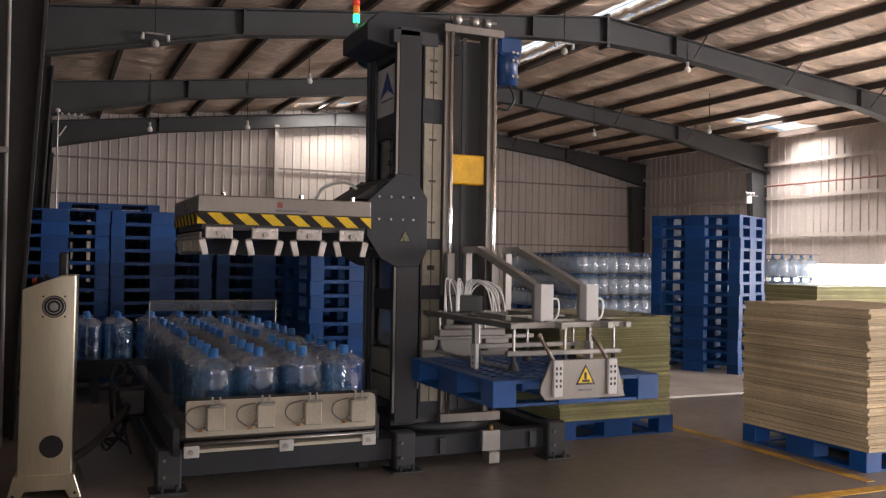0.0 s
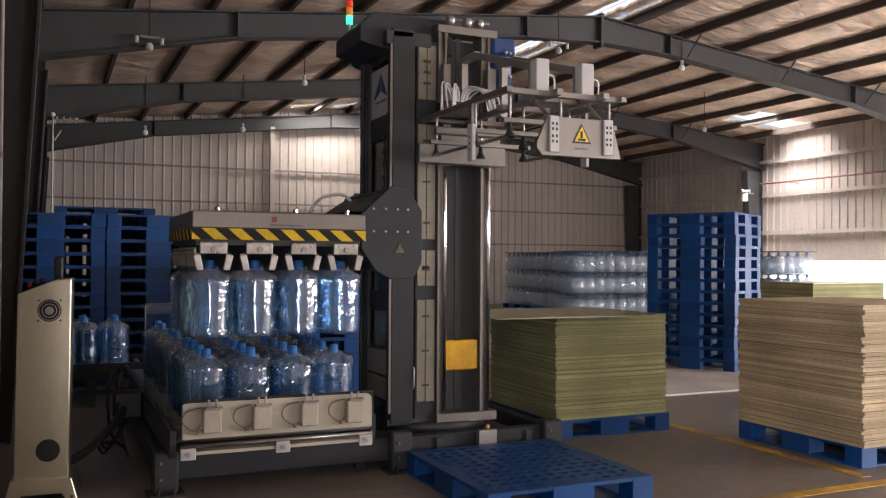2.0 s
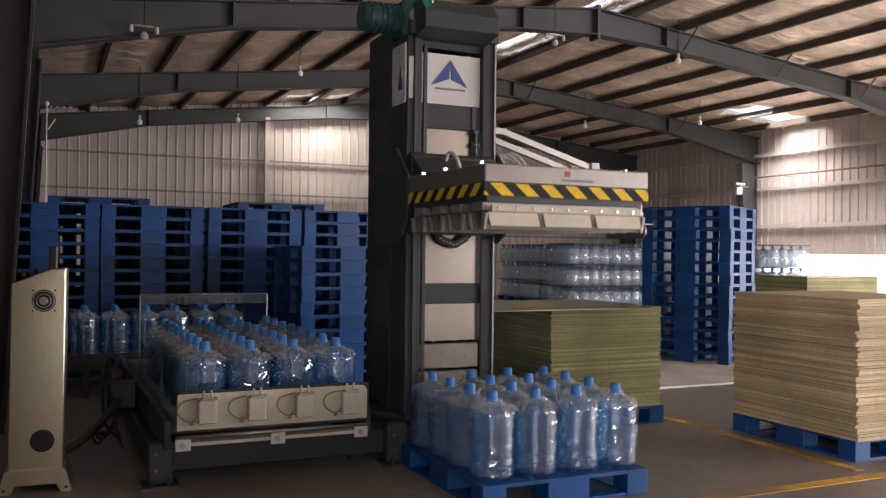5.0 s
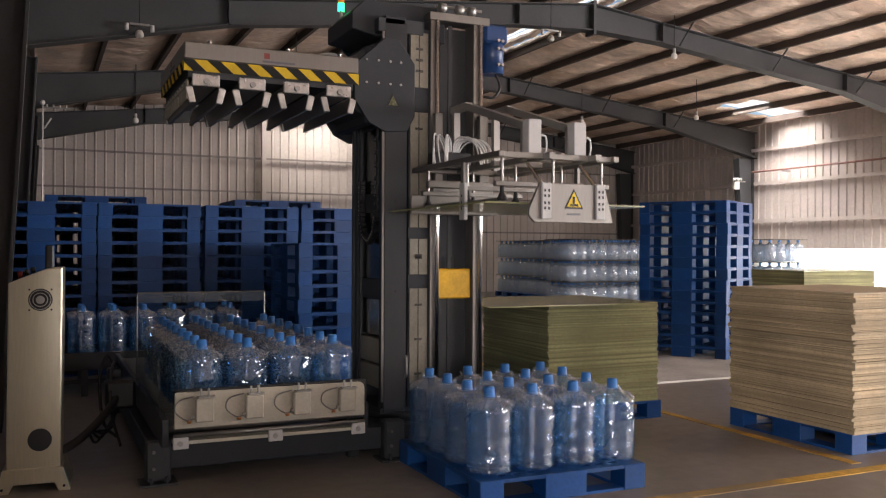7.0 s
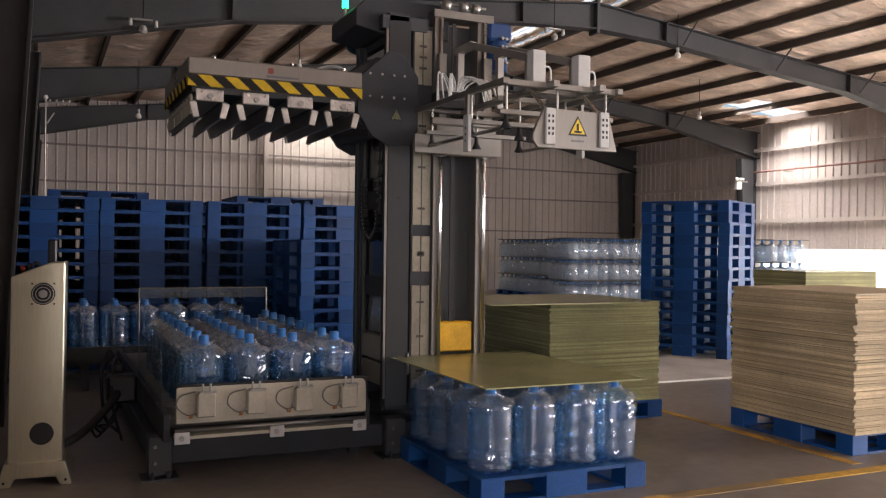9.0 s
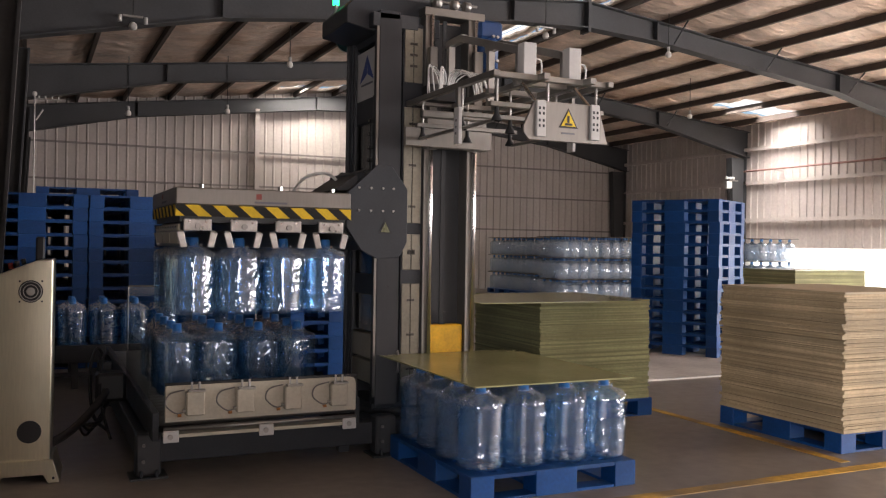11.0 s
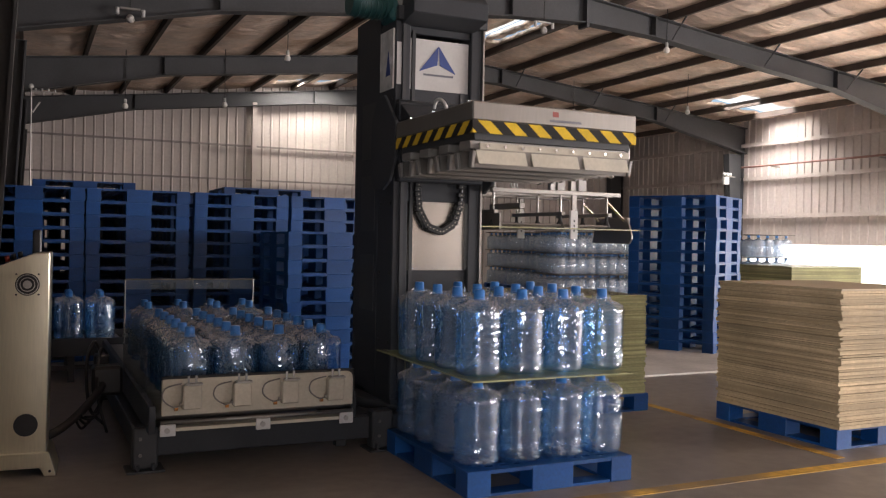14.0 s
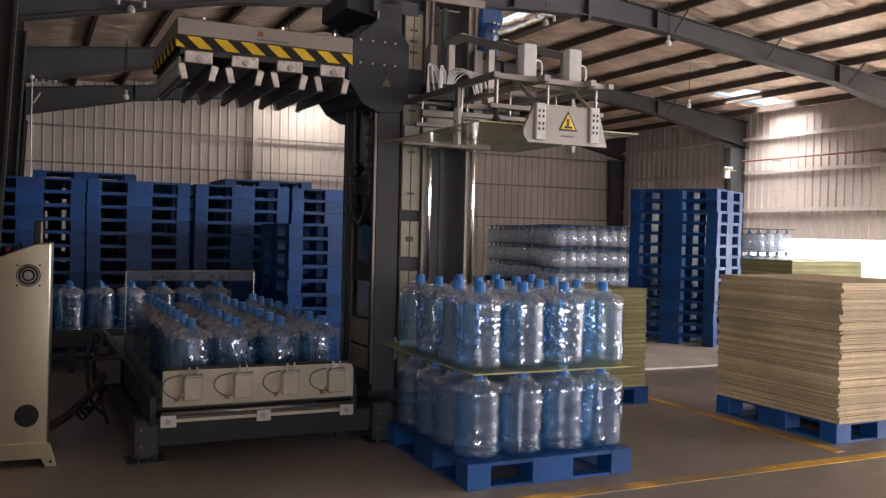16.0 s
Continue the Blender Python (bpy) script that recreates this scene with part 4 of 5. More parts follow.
# ---------------------------------------------------------------- palletizer: turning column
def build_column():
    t = thing("palletizer_column", "tall dark grey palletizer column turning on its base", "palletizer", Matrix.Translation(AXIS))
    a, b, c, d = -0.44, 0.37, -0.35, 0.325
    ztop = 3.12
    e = -0.385                                     # edge of the bottle side, where the slanting plate begins
    # bottle side (-x): two uprights, polished panels set back between grey cross bars
    part("upright", boxes((a, a + 0.30, d - 0.115, d, 0.27, ztop), bevel=0.006), MACHINE, t)
    part("upright", boxes((a, a + 0.16, e, e + 0.105, 0.27, ztop), bevel=0.006), MACHINE, t)
    part("corner_plate", prism([(a + 0.004, e - 0.003), (a + 0.16, e - 0.026), (a + 0.16, e - 0.003)], 2, 0.30, 3.06), CORNER_STEEL, t, "polished slanting corner plate")
    for z in (1.14, 1.79):
        part("plate_bolt", rods(((a + 0.08, e - 0.012, z), (a + 0.079, e - 0.02, z), 0.009), seg=6), BLACK, t)
    for z0, z1 in ((0.80, 1.07), (1.22, 1.72), (1.86, 2.35)):
        part("recess_panel", boxes((a + 0.05, a + 0.06, e + 0.105, d - 0.115, z0, z1)), POLISHED, t, "polished recessed steel panel")
    for z0, z1 in ((1.07, 1.22), (1.72, 1.86), (2.35, 2.53), (2.93, 3.0)):
        part("cross_bar", boxes((a + 0.03, a + 0.075, e + 0.105, d - 0.115, z0, z1), bevel=0.004), MACHINE, t)
    part("back_panel", boxes((a + 0.30, b - 0.06, d - 0.02, d, 0.27, ztop)), MACHINE, t)
    for z in (0.9, 1.5, 2.05):
        part("side_window", boxes((a + 0.36, b - 0.16, d, d + 0.004, z, z + 0.42)), MACHINE_DARK, t)
    part("side_frame", boxes((b - 0.06, b, d - 0.12, d, 0.27, ztop), bevel=0.004), MACHINE, t)
    part("side_panel", boxes((b - 0.03, b - 0.01, c + 0.12, d - 0.12, 0.27, ztop)), MACHINE_DARK, t)
    part("guide_rail", boxes((a - 0.02, a, d - 0.075, d - 0.05, 0.35, 3.05)), MACHINE_DARK, t)
    part("guide_rail", boxes((a - 0.018, a, e + 0.002, e + 0.016, 0.35, 3.05)), STAINLESS, t, "polished guide rail")
    part("lead_chain", boxes((a + 0.01, a + 0.03, d - 0.16, d - 0.135, 0.4, 2.95)), MACHINE_DARK, t)
    part("drive_belt", boxes((a + 0.02, a + 0.03, e + 0.15, e + 0.18, 1.9, 2.53)), MACHINE_DARK, t)
    sgn = part("sign_board", boxes((a + 0.04, a + 0.05, e + 0.11, d - 0.12, 2.53, 2.90)), WHITE_PAINT, t, "white board with a dark blue triangle mark")
    mid = (e + d) / 2
    for pts in ([(0.155, 2.665), (0.0, 2.86), (0.01, 2.72)], [(-0.14, 2.665), (0.0, 2.86), (-0.01, 2.72)]):
        part("mark", prism([(mid + y, z) for y, z in pts], 0, a + 0.036, a + 0.039), LOGO_BLUE, sgn)
    part("lettering_bar", boxes((a + 0.036, a + 0.039, mid - 0.12, mid + 0.12, 2.638, 2.652)), BAR_GREY, sgn)
    # cable chain hanging in a loop before the panels
    xc = a + 0.01
    pts = [(xc, 0.12, 1.95), (xc, 0.135, 1.80), (xc, 0.12, 1.66), (xc, 0.05, 1.54), (xc, -0.06, 1.50), (xc, -0.16, 1.56), (xc, -0.21, 1.70), (xc, -0.225, 1.95), (xc, -0.225, 2.34)]
    ch = part("cable_chain", hose(pts, 0.017, 8, 8), BLACK, t, "black plastic cable chain hanging in a loop")
    rows = [Vector(p) for p in pts]
    for i in range(34):
        k = min(int(i / 33 * (len(rows) - 1)), len(rows) - 2)
        f = i / 33 * (len(rows) - 1) - k
        q, run = rows[k].lerp(rows[k + 1], f), (rows[k + 1] - rows[k]).normalized()
        turn = pose(q.x, q.y, q.z, math.degrees(math.atan2(run.z, run.y)))
        part("link", boxes((-0.024, 0.02, -0.016, 0.016, -0.026, 0.026), bevel=0.004), BLACK, ch, at=turn)
        part("link_dot", boxes((-0.027, -0.024, -0.004, 0.004, -0.004, 0.004)), CREAM, ch, at=turn)
    # lower boxes on the bottle side
    part("lower_cover", boxes((a + 0.02, a + 0.10, e + 0.11, d - 0.12, 0.42, 0.58), bevel=0.006), DUCT, t)
    part("lower_cover", boxes((a + 0.02, a + 0.10, e + 0.11, d - 0.12, 0.60, 0.78), bevel=0.006), DUCT, t)
    jb = part("junction_box", boxes((a - 0.09, a - 0.03, -0.09, 0.10, 0.29, 0.40), bevel=0.006), WHITE_PAINT, t, "small white junction box")
    for dy in (-0.075, 0.085):
        for dz in (0.31, 0.345, 0.38):
            part("slot", boxes((a - 0.092, a - 0.088, dy - 0.006, dy + 0.006, dz - 0.008, dz + 0.008)), BLACK, jb)
    part("foot_skirt", boxes((a - 0.02, b, c - 0.02, d, 0.262, 0.30)), MACHINE_DARK, t)
    # back (+y) face: film-wrapped board
    wb = part("wrapped_board", boxes((a + 0.02, a + 0.27, d, d + 0.012, 2.52, 2.95)), FILM_WHITE, t, "white board wrapped in wrinkled film")
    part("mark", prism([(a + 0.06, 2.62), (a + 0.15, 2.62), (a + 0.105, 2.80)], 1, d + 0.013, d + 0.015), LOGO_BLUE, wb)
    for z in (0.7, 1.2, 1.7, 2.2, 2.45):
        part("bolt_row", rods(((a + 0.05, d, z), (a + 0.05, d + 0.008, z), 0.014), ((a + 0.24, d, z), (a + 0.24, d + 0.008, z), 0.014), seg=8), BLACK, t)
    # sheet side (-y): duct with hinged covers, two polished rails, dark gap
    x = -0.25
    part("duct_upright", boxes((x - 0.0, x + 0.16, c - 0.02, c, 0.30, 3.05)), MACHINE, t)
    for z0, z1 in ((0.42, 1.16), (1.26, 1.52), (1.60, 2.44), (2.62, 3.02)):
        cv = part("duct_cover", boxes((x + 0.01, x + 0.075, c - 0.03, c - 0.02, z0, z1), (x + 0.08, x + 0.15, c - 0.03, c - 0.02, z0, z1), bevel=0.003), DUCT, t, "dull hinged duct cover")
        for z in (z0 + 0.12, (z0 + z1) / 2, z1 - 0.12):
            part("hinge", boxes((x + 0.05, x + 0.105, c - 0.036, c - 0.03, z - 0.008, z + 0.008)), LAYER_BOARD, cv)
    fr = x + 0.17
    for x0, x1 in ((fr, fr + 0.035), (b - 0.10, b - 0.06)):
        part("mast_profile", boxes((x0 - 0.01, x1 + 0.03, c - 0.05, c + 0.10, 0.28, 3.16), bevel=0.004), STAINLESS, t, "stainless mast profile")
        part("rail", rods(((x1 + 0.005, c - 0.062, 0.32), (x1 + 0.005, c - 0.062, 3.12), 0.018), seg=14), CHROME, t, "polished round rail")
    part("mast_back", boxes((fr + 0.05, b - 0.10, c + 0.08, c + 0.10, 0.28, 3.1)), MACHINE_DARK, t)
    part("drive_belt", boxes((fr + 0.15, fr + 0.18, c - 0.01, c + 0.0, 0.35, 3.1)), RUBBER, t)
    part("mast_foot", boxes((fr - 0.02, b + 0.02, c - 0.08, c + 0.1, 0.262, 0.33), bevel=0.004), STAINLESS, t)
    part("mast_head", boxes((fr - 0.02, b + 0.02, c - 0.06, c + 0.1, 3.12, 3.18), bevel=0.004), STAINLESS, t)
    for dx in (0.06, 0.20, 0.30):
        part("pulley", rods(((fr + dx, c - 0.04, 3.22), (fr + dx + 0.05, c - 0.04, 3.22), 0.035), seg=14), ALU, t)
    part("head_sprocket", rods(((fr + 0.05, c, 3.24), (b - 0.02, c, 3.24), 0.012), seg=8), ALU, t)
    part("handle", hose([(x - 0.03, c - 0.03, 0.52), (x - 0.03, c - 0.07, 0.54), (x - 0.03, c - 0.07, 0.66), (x - 0.03, c - 0.03, 0.68)], 0.009), ALU, t)
    # head beam, motors, beacon
    part("head_beam", prism([(a - 0.22, 3.02), (a - 0.22, 3.14), (a - 0.12, 3.24), (b - 0.3, 3.24), (b - 0.3, 2.98), (a - 0.02, 2.98)], 1, c + 0.05, d - 0.04, 0.006), MACHINE, t)
    part("head_lintel", boxes((a - 0.05, a + 0.3, e, d, 3.0, 3.1), bevel=0.004), MACHINE_DARK, t)
    m = part("lift_motor", rods(((a + 0.1, d + 0.02, 3.12), (a + 0.1, d + 0.32, 3.12), 0.10), seg=20), MOTOR_TEAL, t, "teal lift motor on the column head")
    part("gearbox", boxes((a + 0.0, a + 0.22, d - 0.16, d + 0.04, 3.0, 3.26), bevel=0.02), MOTOR_TEAL, m)
    part("flange", rods(((a - 0.012, d - 0.06, 3.14), (a, d - 0.06, 3.14), 0.055), seg=16), ALU, m)
    for k in range(6):
        part("fin", rods(((a + 0.1, d + 0.06 + k * 0.04, 3.12), (a + 0.1, d + 0.07 + k * 0.04, 3.12), 0.112), seg=20), MOTOR_TEAL, m)
    m = part("arm_motor", rods(((b + 0.09, c + 0.03, 2.78), (b + 0.09, c + 0.03, 3.12), 0.085), seg=20), MOTOR_BLUE, t, "blue arm motor beside the mast")
    part("gearbox", boxes((b - 0.02, b + 0.18, c - 0.06, c + 0.13, 3.0, 3.14), bevel=0.02), MOTOR_BLUE, m)
    for z in (2.84, 2.96, 3.02):
        for y in (-0.06,):
            part("bolt", rods(((b + 0.09, c + y, z), (b + 0.09, c + y - 0.02, z), 0.012), ((b + 0.13, c + y + 0.01, z), (b + 0.13, c + y - 0.01, z), 0.012), seg=6), ALU, m)
    part("cable", hose([(b + 0.1, c, 2.78), (b + 0.13, c - 0.02, 2.68), (b + 0.08, c - 0.02, 2.60), (b, c, 2.6)], 0.01), BLACK, m)
    be = part("beacon", rods(((a - 0.14, 0.2, 3.2), (a - 0.14, 0.2, 3.27), 0.012), seg=8), ALU, t, "signal tower with a lit green lamp")
    for z, mat, nm in ((3.27, GREEN_LAMP, "green_lens"), (3.335, AMBER_LAMP, "amber_lens"), (3.40, RED_LAMP, "red_lens")):
        part(nm, rods(((a - 0.14, 0.2, z), (a - 0.14, 0.2, z + 0.06), 0.026), seg=14), mat, be)
    part("side_label", boxes((a - 0.004, a, d - 0.045, d - 0.01, 2.55, 2.85)), WHITE_PAINT, t, "pale notice plate")

    # ---------------- bottle gripper: moves up and down on the -x side
    a, d = -0.47, 0.36
    g = part("bottle_gripper", boxes((a - 0.10, a - 0.024, c + 0.02, d - 0.02, 0.42, 0.98), bevel=0.01), MACHINE, t, "bottle gripper head with hazard stripes and clamps")
    gx, gy, hw = GRIP.x, GRIP.y, 0.565
    oct_ = [(a - 0.21, 0.58), (a - 0.10, 0.42), (a + 0.02, 0.36), (a + 0.19, 0.37), (a + 0.25, 0.48), (a + 0.25, 0.86), (a + 0.13, 1.02), (a + 0.02, 1.03), (a - 0.21, 0.82)]
    for y0, y1 in ((c - 0.065, c - 0.04), (d + 0.03, d + 0.055)):
        cheek = part("cheek_plate", prism(oct_, 1, y0, y1, 0.004), MACHINE, g, "many-sided grey cheek plate with bolts")
        if y0 < 0:
            for bx in (-0.12, -0.03, 0.06, 0.14):
                for bz in (0.70, 0.86):
                    part("bolt", rods(((a + bx, y0, bz), (a + bx, y0 - 0.008, bz), 0.009), seg=6), ALU, g)
            pts = [(a + 0.03, 0.54), (a + 0.13, 0.54), (a + 0.08, 0.64)]
            part("warning_sign", prism(pts, 1, y0 - 0.003, y0 - 0.001), BLACK, g)
            part("warning_sign_face", prism([(a + 0.045, 0.549), (a + 0.115, 0.549), (a + 0.08, 0.62)], 1, y0 - 0.005, y0 - 0.003), material("sign_dull", (0.12, 0.12, 0.05), 0.5), g)
    part("carriage_cover", prism([(a - 0.28, 0.84), (a - 0.04, 1.0), (a - 0.0, 1.0), (a - 0.0, 0.84)], 1, c + 0.03, d - 0.03, 0.004), MACHINE_DARK, g)
    part("arm", prism([(a - 0.44, 0.64), (a - 0.44, 0.78), (a - 0.05, 0.82), (a - 0.05, 0.46)], 1, c + 0.04, d - 0.04, 0.006), MACHINE_DARK, g)
    part("housing", boxes((gx - hw, gx + hw, gy - hw, gy + hw, 0.69, 0.80), bevel=0.008), STAINLESS, g, "flat brushed steel housing")
    part("inner_box", boxes((gx - hw + 0.03, gx + hw - 0.03, gy - hw + 0.03, gy + hw - 0.03, 0.585, 0.69)), MACHINE_DARK, g)
    part("striped_skirt", boxes((gx - hw, gx + hw, gy - hw, gy - hw + 0.004, 0.62, 0.69), (gx - hw, gx + hw, gy + hw - 0.004, gy + hw, 0.62, 0.69), (gx - hw, gx - hw + 0.004, gy - hw + 0.004, gy + hw - 0.004, 0.62, 0.69)), STRIPES, g, "black and yellow hazard stripes")
    part("label_mark", boxes((gx - 0.07, gx - 0.035, gy - hw - 0.002, gy - hw, 0.735, 0.77)), LOGO_RED, g)
    part("label_bar", boxes((gx - 0.08, gx + 0.13, gy - hw - 0.002, gy - hw, 0.71, 0.722)), BAR_GREY, g)
    part("label_mark", boxes((gx - hw - 0.002, gx - hw, gy + 0.0, gy + 0.04, 0.745, 0.775)), LOGO_RED, g)
    part("label_bar", boxes((gx - hw - 0.002, gx - hw, gy - 0.16, gy + 0.06, 0.715, 0.728)), BAR_GREY, g)
    for i in range(4):
        x = gx + (i - 1.5) * PITCH
        ch = part("clamp_channel", boxes((x - 0.07, x + 0.07, gy - hw + 0.02, gy + hw - 0.02, 0.535, 0.585), bevel=0.004), ALU, g, "long aluminium clamp channel")
        for s in (-1, 1):
            jaw = prism([(x + s * 0.085, 0.535), (x + s * 0.115, 0.53), (x + s * 0.085, 0.43), (x + s * 0.065, 0.43)], 1, gy - hw + 0.035, gy + hw - 0.035)
            part("jaw", jaw, STAINLESS, g, "angled steel clamp jaw")
            part("jaw_end", prism([(x + s * 0.08, 0.525), (x + s * 0.125, 0.52), (x + s * 0.10, 0.425), (x + s * 0.06, 0.43)], 1, gy - hw + 0.012, gy - hw + 0.032, 0.004), BRIGHT_STEEL, g)
            part("jaw_end", prism([(x + s * 0.08, 0.525), (x + s * 0.125, 0.52), (x + s * 0.10, 0.425), (x + s * 0.06, 0.43)], 1, gy + hw - 0.032, gy + hw - 0.012, 0.004), ALU, g)
        br = part("end_bracket", boxes((x - 0.085, x + 0.085, gy - hw + 0.004, gy - hw + 0.02, 0.53, 0.605), bevel=0.006), BRIGHT_STEEL, g, "bright steel clamp bracket")
        part("end_cylinder", rods(((x, gy - hw + 0.0, 0.56), (x, gy - hw - 0.02, 0.56), 0.018), seg=10), ALU, g)
        for dx in (-0.05, 0.05):
            part("bolt", rods(((x + dx, gy - hw + 0.004, 0.585), (x + dx, gy - hw - 0.004, 0.585), 0.008), seg=6), CHROME, g)
    part("outer_rail", boxes((gx - hw + 0.02, gx - hw + 0.035, gy - hw + 0.04, gy + hw - 0.06, 0.53, 0.57), bevel=0.003), CREAM, g)
    for k in range(3):
        y = gy - 0.36 + k * 0.36
        part("outer_flap", prism([(y - 0.17, 0.45), (y - 0.15, 0.525), (y + 0.17, 0.525), (y + 0.15, 0.45)], 0, gx - hw + 0.02, gx - hw + 0.03), CREAM, g)
    for k in range(9):
        y = gy - 0.46 + k * 0.115
        part("bolt", rods(((gx - hw + 0.02, y, 0.55), (gx - hw + 0.01, y, 0.55), 0.009), seg=6), CHROME, g)
    part("hose", hose([(a - 0.1, 0.08, 0.92), (a - 0.2, 0.1, 0.99), (a - 0.36, 0.12, 0.95), (a - 0.46, 0.12, 0.82)], 0.012), WIRE_WHITE, g)
    for dx in (-0.4, 0.1, 0.45):
        part("lifting_eye", rods(((gx + dx, gy - hw + 0.06, 0.80), (gx + dx, gy - hw + 0.06, 0.825), 0.016), seg=8), CHROME, g)
        part("lifting_eye", rods(((gx + dx, gy + hw - 0.06, 0.80), (gx + dx, gy + hw - 0.06, 0.825), 0.016), seg=8), CHROME, g)

    # ---------------- sheet and pallet gripper: moves up and down on the -y side
    s = part("sheet_gripper", boxes((fr - 0.01, fr + 0.05, c - 0.14, c - 0.085, 0.12, 0.74), (b - 0.10, b - 0.03, c - 0.14, c - 0.085, 0.12, 0.74), (fr - 0.03, b, c - 0.15, c - 0.085, 0.12, 0.22), bevel=0.004), STAINLESS, t, "sheet and pallet gripper arm with hoses and a warning plate")
    yo = -2.04                                     # outer end
    for x in (0.06, 0.385):
        bm = bmesh.new()
        for p, q in (((x, c - 0.36, 0.77), (x, yo + 0.52, 0.53)),):
            p, q = Vector(p), Vector(q)
            ln = (q - p).length
            ang = math.atan2(q.z - p.z, -(q.y - p.y))
            m4 = Matrix.Translation(p) @ Matrix.Rotation(-ang, 4, "X")
            bm_box(bm, -0.024, 0.024, -ln, 0, -0.03, 0.018, m4)
        bm_box(bm, x - 0.024, x + 0.024, c - 0.38, c - 0.12, 0.74, 0.788)
        part("arm_tube", bm, ALU, s, "sloping square aluminium arm")
        part("arm_post", boxes((x - 0.024, x + 0.024, yo + 0.49, yo + 0.54, 0.33, 0.54)), ALU, s)
        part("mast_post", boxes((x - 0.024, x + 0.024, c - 0.19, c - 0.145, 0.33, 0.74)), ALU, s)
        cy = part("cylinder_box", boxes((x - 0.045, x + 0.045, yo + 0.40, yo + 0.48, 0.325, 0.55), bevel=0.004), WHITE_PAINT, s, "white cylinder box")
        part("air_hose", hose([(x + 0.05, yo + 0.44, 0.46), (x + 0.10, yo + 0.44, 0.45), (x + 0.10, yo + 0.44, 0.36), (x + 0.055, yo + 0.44, 0.32)], 0.006), WIRE_WHITE, s)
    part("cross_tube", boxes((0.0, 0.45, yo + 0.46, yo + 0.51, 0.30, 0.335), bevel=0.003), ALU, s)
    part("cross_tube", boxes((0.0, 0.45, yo + 0.82, yo + 0.87, 0.30, 0.335), bevel=0.003), ALU, s)
    for x in (-0.25, 0.55):
        part("long_tube", boxes((x - 0.02, x + 0.02, yo + 0.25, -0.48, 0.295, 0.33), bevel=0.003), STAINLESS, s)
    for y in (yo + 0.30, -0.56):
        part("cross_bar", boxes((-0.27, 0.57, y - 0.02, y + 0.02, 0.295, 0.33), bevel=0.003), STAINLESS, s)
    for x in (0.06, 0.385):
        part("long_tube", boxes((x - 0.02, x + 0.02, yo + 0.2, -0.45, 0.295, 0.33)), STAINLESS, s)
    # lower suction frame on guide pins
    for y in (yo + 0.34, yo + 0.80, -0.62):
        part("suction_bar", boxes((-0.25, 0.55, y - 0.018, y + 0.018, 0.13, 0.16), bevel=0.003), STAINLESS, s)
        for x in (-0.2, 0.15, 0.5):
            part("guide_pin", rods(((x, y, 0.10), (x, y, 0.33), 0.009), seg=8), STAINLESS, s)
            part("suction_cup", lathe([(0.012, 0.13), (0.014, 0.09), (0.03, 0.06), (0.034, 0.045)], 14), RUBBER, s, at=pose(x, y, 0))
    part("suction_manifold", boxes((-0.30, 0.2, -0.85, -0.80, 0.17, 0.22), bevel=0.006), STAINLESS, s)
    part("valve_block", boxes((-0.16, 0.12, c - 0.30, c - 0.16, 0.32, 0.44), bevel=0.006), BLACK, s)
    rnd = random.Random(4)
    for k in range(14):
        side = -1 if k < 7 else 1
        x = 0.0 + side * (0.015 + 0.012 * (k % 7))
        out = x + side * (0.04 + 0.008 * (k % 7)) + rnd.uniform(-0.03, 0.03)
        part("air_hose", hose([(x * 0.6, c - 0.22, 0.43), (x, c - 0.25, 0.50 + rnd.uniform(0, 0.03)), (out, c - 0.33, 0.545 + rnd.uniform(-0.02, 0.02)), (out + side * 0.05, c - 0.42, 0.47 + rnd.uniform(-0.02, 0.02)), (out + side * 0.06 + rnd.uniform(-0.015, 0.015), c - 0.46, 0.335)], 0.005, 5, 5), WIRE_WHITE, s)
    # front plate and inner plate with hooks
    for y, nm in ((yo + 0.05, "warning_plate"), (-0.62, "rear_plate")):
        pl = part(nm, prism([(-0.15, -0.09), (-0.185, -0.05), (-0.185, -0.015), (-0.115, 0.135), (0.32, 0.135), (0.36, 0.0), (0.385, -0.09)], 1, y, y + 0.02, 0.003) if y < -1 else boxes((-0.33, 0.35, y, y + 0.016, 0.0, 0.13), bevel=0.003), STAINLESS, s, "bent steel gripper plate with a yellow warning triangle" if y < -1 else "")
        if y < -1:
            for x in (-0.08, 0.285):
                part("slotted_bracket", boxes((x - 0.03, x + 0.03, y - 0.02, y, -0.07, 0.135), bevel=0.003), WHITE_PAINT, s, "white slotted bracket")
                for z in (-0.01, 0.02, 0.06, 0.09):
                    for dx in (-0.013, 0.013):
                        part("slot", boxes((x + dx - 0.006, x + dx + 0.006, y - 0.0215, y - 0.0195, z - 0.008, z + 0.008)), BLACK, s)
            for k, mat in ((1.0, BLACK), (0.76, SIGN_YELLOW)):
                lift = 0.002 if k == 1.0 else 0.004
                part("warning_sign", prism([(0.11 - 0.065 * k, 0.035 - 0.045 * k), (0.11 + 0.065 * k, 0.035 - 0.045 * k), (0.11, 0.035 + 0.07 * k)], 1, y - lift, y - lift + 0.0015), mat, s)
            part("warning_mark", boxes((0.085, 0.135, y - 0.006, y - 0.0045, 0.005, 0.018), (0.1, 0.115, y - 0.006, y - 0.0045, 0.02, 0.06)), BLACK, s)
            part("lettering_bar", boxes((0.065, 0.155, y - 0.002, y, -0.045, -0.035)), BAR_GREY, s)
            for x in (-0.08, 0.285):
                part("plate_rod", rods(((x, y + 0.02, 0.11), (x, y + 0.2, 0.26), 0.012), seg=8), CHROME, s)
